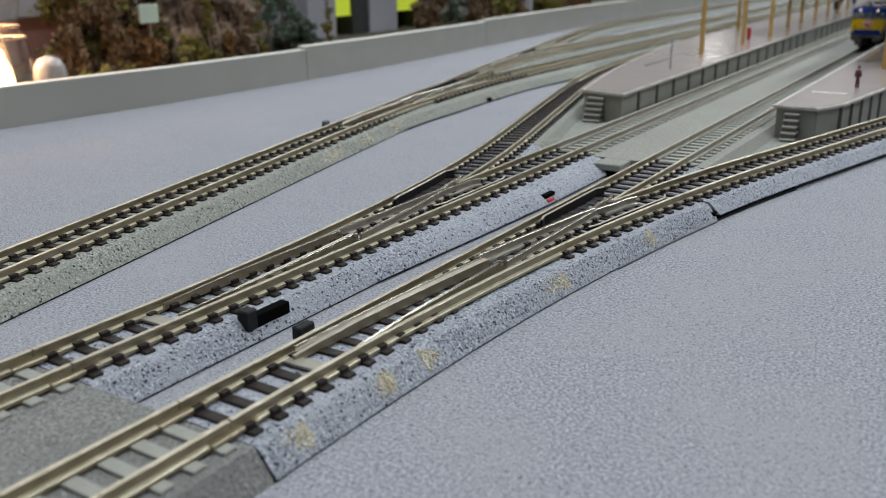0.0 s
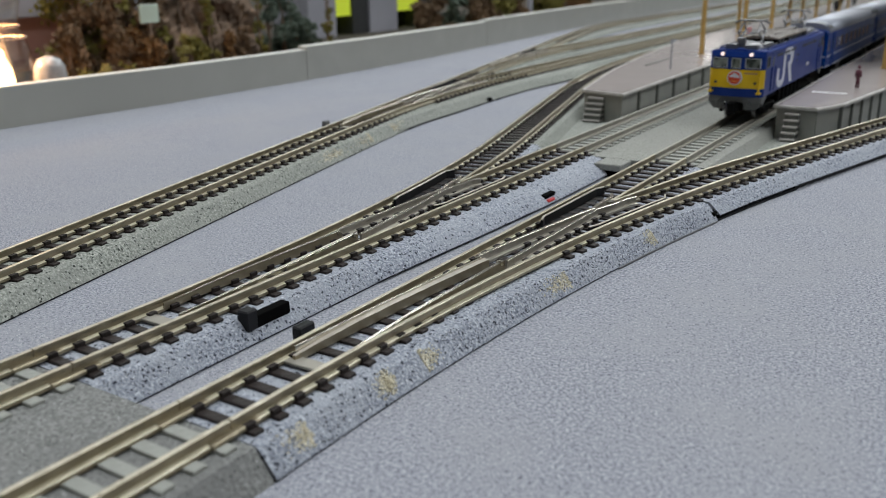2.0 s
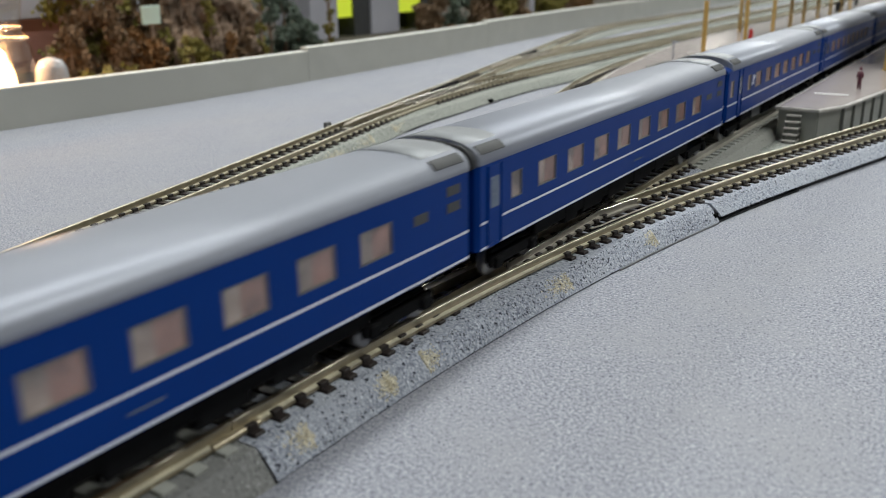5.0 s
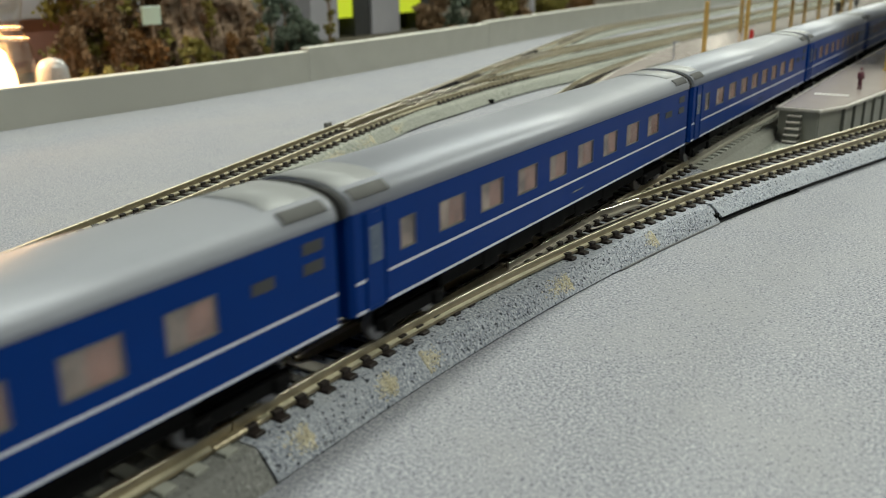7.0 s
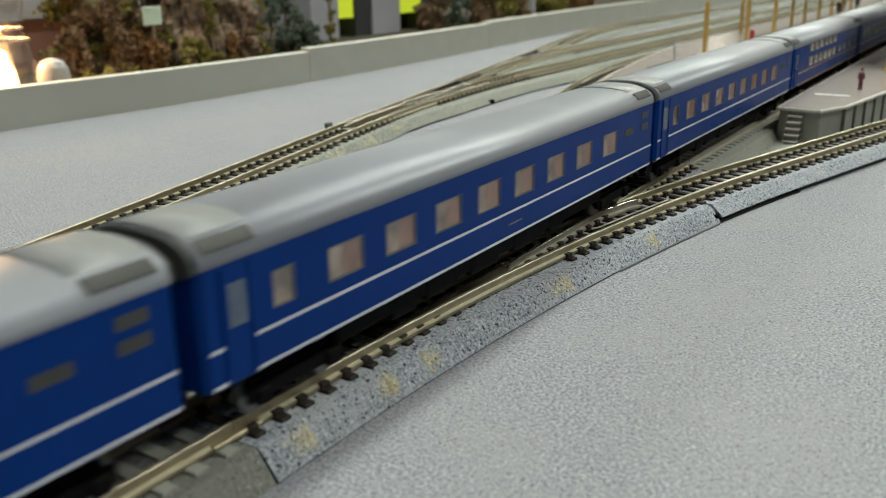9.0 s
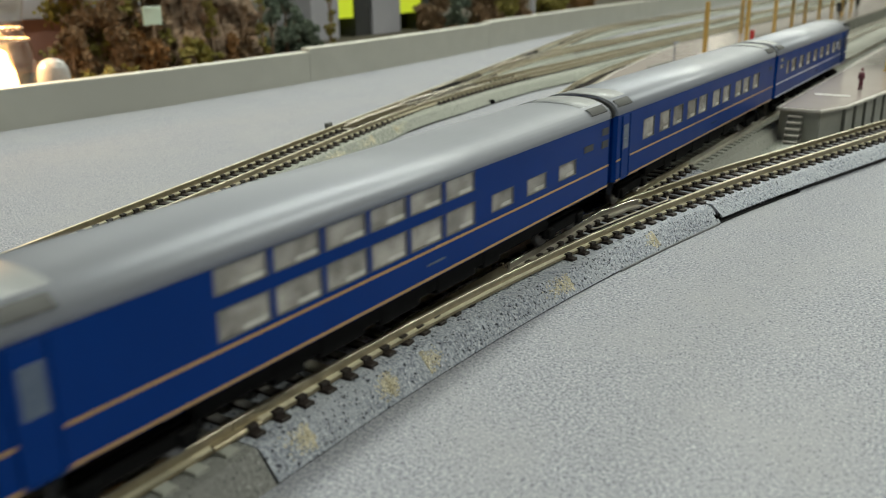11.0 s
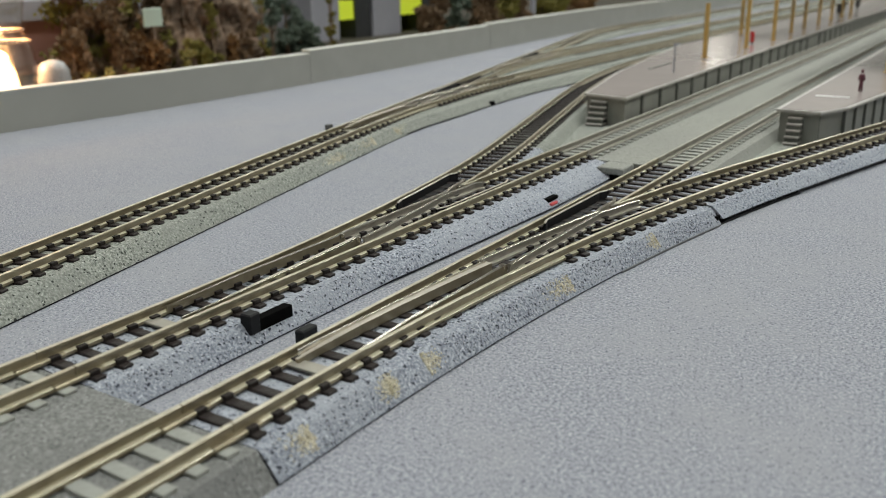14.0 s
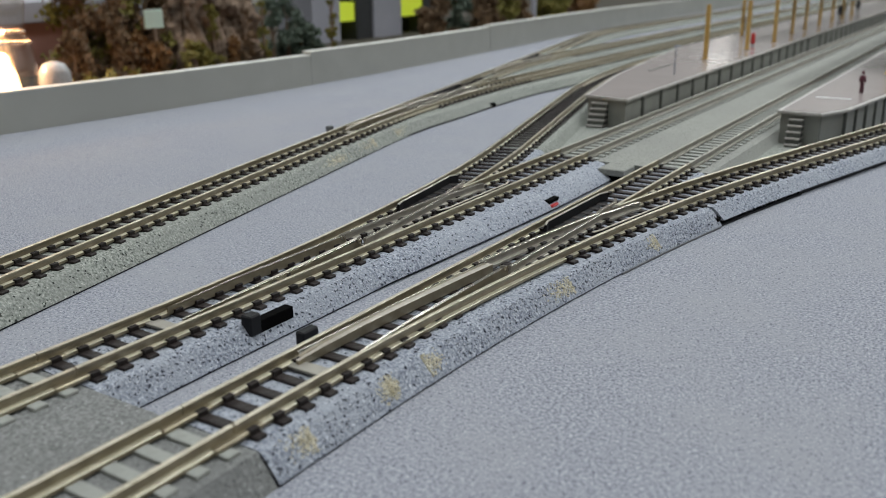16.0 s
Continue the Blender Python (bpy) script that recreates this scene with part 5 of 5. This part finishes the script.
            side = [bm.verts.new((s * (H - 0.1), y0 + sg * d, z)) for d, z in ((7.5, 9.5), (6.5, 8.1), (3.2, 6.4))]
            bm.faces.new(a)
            bm.faces.new((a[0], a[1], b[1], b[0]))
            bm.faces.new((a[2], a[1], side[2], side[1], side[0]))
            bm.faces.new((a[1], b[1], side[2]))
            part("snow_skirt", bm, SKIRT, t, "grey angled skirt")
            for zz, xx in ((6.4, 4.6), (6.8, 6.0), (8.4, 5.2)):
                bm = mesh()
                cyl(bm, (s * xx, y0 + sg * 0.3, zz), (s * xx, y0 + sg * 1.6, zz), 0.35, seg=8)
                cyl(bm, (s * xx, y0 + sg * 0.3, zz), (s * xx, y0 + sg * 0.4, zz - 1.5), 0.28, seg=8)
                part("brake_hose", bm, SKIRT, t)
        part("coupler", box(mesh(), -1.4, 1.4, min(y0 - sg * 2.6, y0 + sg * 4), max(y0 - sg * 2.6, y0 + sg * 4), 3.2, 7.4, 0.3), UNDER, t)
    # head mark
    bm = mesh()
    cyl(bm, (0, 0.3, 16.0), (0, -0.75, 16.0), 2.55, seg=28)
    hm = part("headmark", bm, WHITE, t, "round white and red headmark disc")
    bm = mesh()
    cyl(bm, (0, -0.7, 16.0), (0, -0.82, 16.0), 2.2, seg=28)
    part("red_field", bm, mat("headmark_red", (0.70, 0.07, 0.03), 0.35), hm)
    bm = mesh()
    cyl(bm, (0, -0.8, 16.0), (0, -0.9, 16.0), 1.75, seg=28)
    bm.clear()
    ridge = [(-1.85, 16.25), (-1.2, 16.0), (-0.6, 16.35), (0, 16.0), (0.6, 16.3), (1.2, 15.95), (1.85, 16.2), (1.4, 16.9), (0.8, 17.2), (0.35, 17.75), (-0.3, 17.85), (-0.8, 17.25), (-1.45, 16.9)]
    a, b = [[bm.verts.new((x, y, z)) for x, z in ridge] for y in (-0.8, -0.92)]
    bm.faces.new(a), bm.faces.new(b)
    for i in range(len(ridge)):
        bm.faces.new((a[i - 1], a[i], b[i], b[i - 1]))
    part("white_peak", bm, WHITE, hm)
    part("orange_bar", box(mesh(), -1.2, 1.2, -0.92, -0.8, 14.7, 15.0), mat("headmark_orange", (0.85, 0.32, 0.05), 0.35), hm)
    part("number_plate", box(mesh(), 3.0, 7.6, 0.15, 0.35, 17.3, 17.9), GOLD, t, "row of plain bars on the nose")
    for s in (-1, 1):
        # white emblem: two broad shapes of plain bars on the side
        k = s * H
        def flat(bm, pts):
            pts = [(20.5 + (y - 20.2) * 1.14, 10.1 + (z - 11.2) * 1.06) for y, z in pts]
            a = [bm.verts.new((k + s * 0.06, y, z)) for y, z in pts]
            bm.faces.new(a)
            b = [bm.verts.new((k, y, z)) for y, z in pts]
            n = len(pts)
            for i in range(n):
                bm.faces.new((a[i], a[(i + 1) % n], b[(i + 1) % n], b[i]))
        bm = mesh()
        hook = []
        for i in range(13):
            a = math.pi * i / 12
            hook.append((25.7 - 5.5 * math.cos(a), 14.6 - 3.4 * math.sin(a)))
        inner = [(25.7 - 2.6 * math.cos(math.pi * i / 12), 14.6 - 1.0 * math.sin(math.pi * i / 12)) for i in range(13)][::-1]
        flat(bm, [(20.2, 18.0)] + hook + [(31.2, 21.6), (31.2, 24.0), (28.3, 22.9)] + inner + [(23.1, 18.0)])
        part("emblem_hook", bm, WHITE, t, "broad white hooked bar on the side")
        bm = mesh()
        flat(bm, [(31.3, 24.1), (38.6, 24.1), (40.8, 23.6), (42.0, 22.3), (42.2, 20.4), (41.4, 18.6), (39.2, 17.3), (42.8, 11.4), (39.0, 11.4), (34.2, 18.9), (37.2, 19.1), (38.0, 20.2), (37.7, 21.3), (36.4, 21.8), (31.3, 21.8)])
        part("emblem_bar", bm, WHITE, t, "broad white bent bar on the side")
        for y0, y1 in ((18.6, 22.6), (23.4, 27.4), (29.8, 33.6), (34.2, 38.0), (40.4, 44.2), (44.8, 48.6), (61, 64.6), (65.2, 68.8), (70.4, 74.2), (74.8, 78.6), (80, 83.8), (84.4, 88.2)):
            part("side_louvre", box(mesh(), k - s * 0.1, k + s * 0.12, y0, y1, 21.9, 23.0, 0.05), DARK, t)
        for y0, y1 in ((11.2, 14.8), (L - 14.8, L - 11.2)):
            d = part("door", box(mesh(), k - s * 0.05, k + s * 0.08, y0, y1, B0 + 0.5, 23.6, 0.05), LOCO_BLUE, t)
            part("door_window", box(mesh(), k + s * 0.05, k + s * 0.14, y0 + 0.9, y1 - 0.9, 19.2, 22.6, 0.04), CAB_INSIDE, d)
            bm = mesh()
            for yy in (y0 - 0.5, y1 + 0.5):
                cyl(bm, (k + s * 0.4, yy, B0 + 1), (k + s * 0.4, yy, 19), 0.16, seg=6)
            part("handrail", bm, LOCO_BLUE, d)
        for y0, y1, z0, z1 in cab:
            w = part("cab_window", box(mesh(), k - s * 0.5, k - s * 0.3, y0, y1, z0, z1), CAB_INSIDE, t)
            bm = mesh()
            for q in ((y0, y0 + 0.3, z0, z1), (y1 - 0.3, y1, z0, z1), ((y0 + y1) / 2 - 0.15, (y0 + y1) / 2 + 0.15, z0, z1), (y0, y1, z1 - 0.3, z1), (y0, y1, z0, z0 + 0.3)):
                box(bm, k - s * 0.4, k + s * 0.06, *q)
            part("window_frame", bm, SKIRT, w)
        part("side_label", box(mesh(), k, k + s * 0.06, 71.5, 76.5, 13.6, 14.6), WHITE, t, "row of white bars")
        part("side_label", box(mesh(), k, k + s * 0.05, 51.5, 56.0, 19.4, 19.9), CAB_INSIDE, t)
        part("side_plate", box(mesh(), k, k + s * 0.05, 53.0, 54.2, 17.0, 17.9), CAB_INSIDE, t)
        part("roof_rail", box(mesh(), s * (H - 1.5), s * (H - 1.1), 8, L - 8, 25.1, 25.9, 0.05), LOCO_BLUE, t)
        part("rain_strip", box(mesh(), k - s * 0.05, k + s * 0.15, 9, L - 9, 23.95, 24.2), LOCO_BLUE, t)
    # roof cowls with dark louvred sides
    for y0, y1 in ((29, 44.5), (45.2, 72), (72.6, 80)):
        c = part("roof_cowl", sweep(mesh(), [(0, y0), (0, y1)], [(-7.3, 27.2), (-6.9, 27.7), (0, 28.3), (6.9, 27.7), (7.3, 27.2)]), COWL, t, "brown-grey roof cowl")
        part("cowl_side", box(mesh(), -6.9, 6.9, y0 + 0.2, y1 - 0.2, 25.2, 27.25), UNDER, c)
        y = y0 + 2
        while y < y1 - 4:
            for s in (-1, 1):
                part("louvre", box(mesh(), s * 6.9, s * 7.05, y, y + 3.4, 25.7, 26.9, 0.05), DARK, c)
            y += 5
        for yy in (y0 + 3, y1 - 3):
            for x in (-3, 3):
                part("bolt", cyl(mesh(), (x, yy, 28.0), (x, yy, 28.45), 0.3, seg=8), DARK, c)
    pantograph(t, 18)
    pantograph(t, 89)
    # roof gear between nose and pantograph
    for y, w, h, m in ((6.5, 3.5, 1.8, PANTO), (26.5, 4.0, 1.2, PANTO), (101, 4.0, 1.6, PANTO)):
        part("roof_box", box(mesh(), -5.5, -1.5, y - w / 2, y + w / 2, 25.3, 25.5 + h, 0.2), m, t)
        part("roof_box", box(mesh(), 1.0, 5.5, y - w / 2, y + w / 2, 25.3, 25.2 + h, 0.2), m, t)
    part("roof_cabinet", box(mesh(), -2.4, 0.4, 7.6, 9.6, 25.3, 29.2, 0.2), PANTO, t, "upright grey roof cabinet")
    part("roof_tank", box(mesh(), 1.6, 5.8, 7.8, 11.0, 25.3, 27.2, 0.7, 2), INSULATOR, t, "white rounded roof tank")
    part("roof_tank", box(mesh(), -6.6, -3.6, 7.8, 12.4, 25.3, 26.6, 0.5, 2), INSULATOR, t, "white rounded roof tank")
    for x, y in ((3.8, 9.5), (5.4, 9.5), (4.6, 11.0), (-4, 99), (4, 99)):
        bm = mesh()
        cyl(bm, (x, y, 25.2), (x, y, 27.0), 1.1, 0.6, seg=12)
        part("insulator", bm, INSULATOR, t, "white roof insulator")
    for x in (-7.0, 7.0):
        for y0, y1 in ((5, 28), (80, 102)):
            part("roof_pipe", cyl(mesh(), (x, y0, 25.9), (x, y1, 25.9), 0.25, seg=6), PANTO, t)
    part("roof_pipe", cyl(mesh(), (-4, 5, 27.2), (-4, 14, 27.2), 0.35, seg=8), PANTO, t)
    part("underframe", box(mesh(), -7.2, 7.2, 12, L - 12, 6.0, B0 + 0.1, 0.3), UNDER, t)
    for y in (21, L / 2, L - 21):
        bogie(t, y, 2, 19)
    for y in range(34, 76, 7):
        for s in (-1, 1):
            part("equipment_box", box(mesh(), s * 5.6, s * 7.9, y, y + 5, 3.4, B0 - 0.4, 0.3), UNDER, t)
    return t


loco = locomotive()


# ---- movement ----
def motions():
    start = [(0.0, 668), (0.5, 593), (1.0, 517), (1.5, 441.5), (2.0, 366.5), (2.5, 293), (3.0, 220), (3.5, 146.5), (4.0, 70.5), (4.2, 38.8),
             (5.0, -90), (5.75, -214.5), (6.3, -306.5), (6.5, -339.5), (7.0, -421.3), (7.5, -504.5), (8.0, -587.5), (8.5, -669.5), (9.0, -750.5), (10.0, -914.5), (11.3, -1127.4),
             (11.8, -1207.5), (12.1, -1255.5), (12.5, -1317), (13.0, -1395.5), (13.3, -1442.5), (13.6, -1487.5), (14.5, -1625), (16.0, -1853)]
    # the loco's bowed front leads its corners by under 3 mm
    walk(loco, [(t, pose(0, (s - 114.7) * MM, TOP * MM)) for t, s in start])
    for ob, back in coaches:
        walk(ob, [(t, pose(0, (s + back) * MM, TOP * MM)) for t, s in start])


motions()
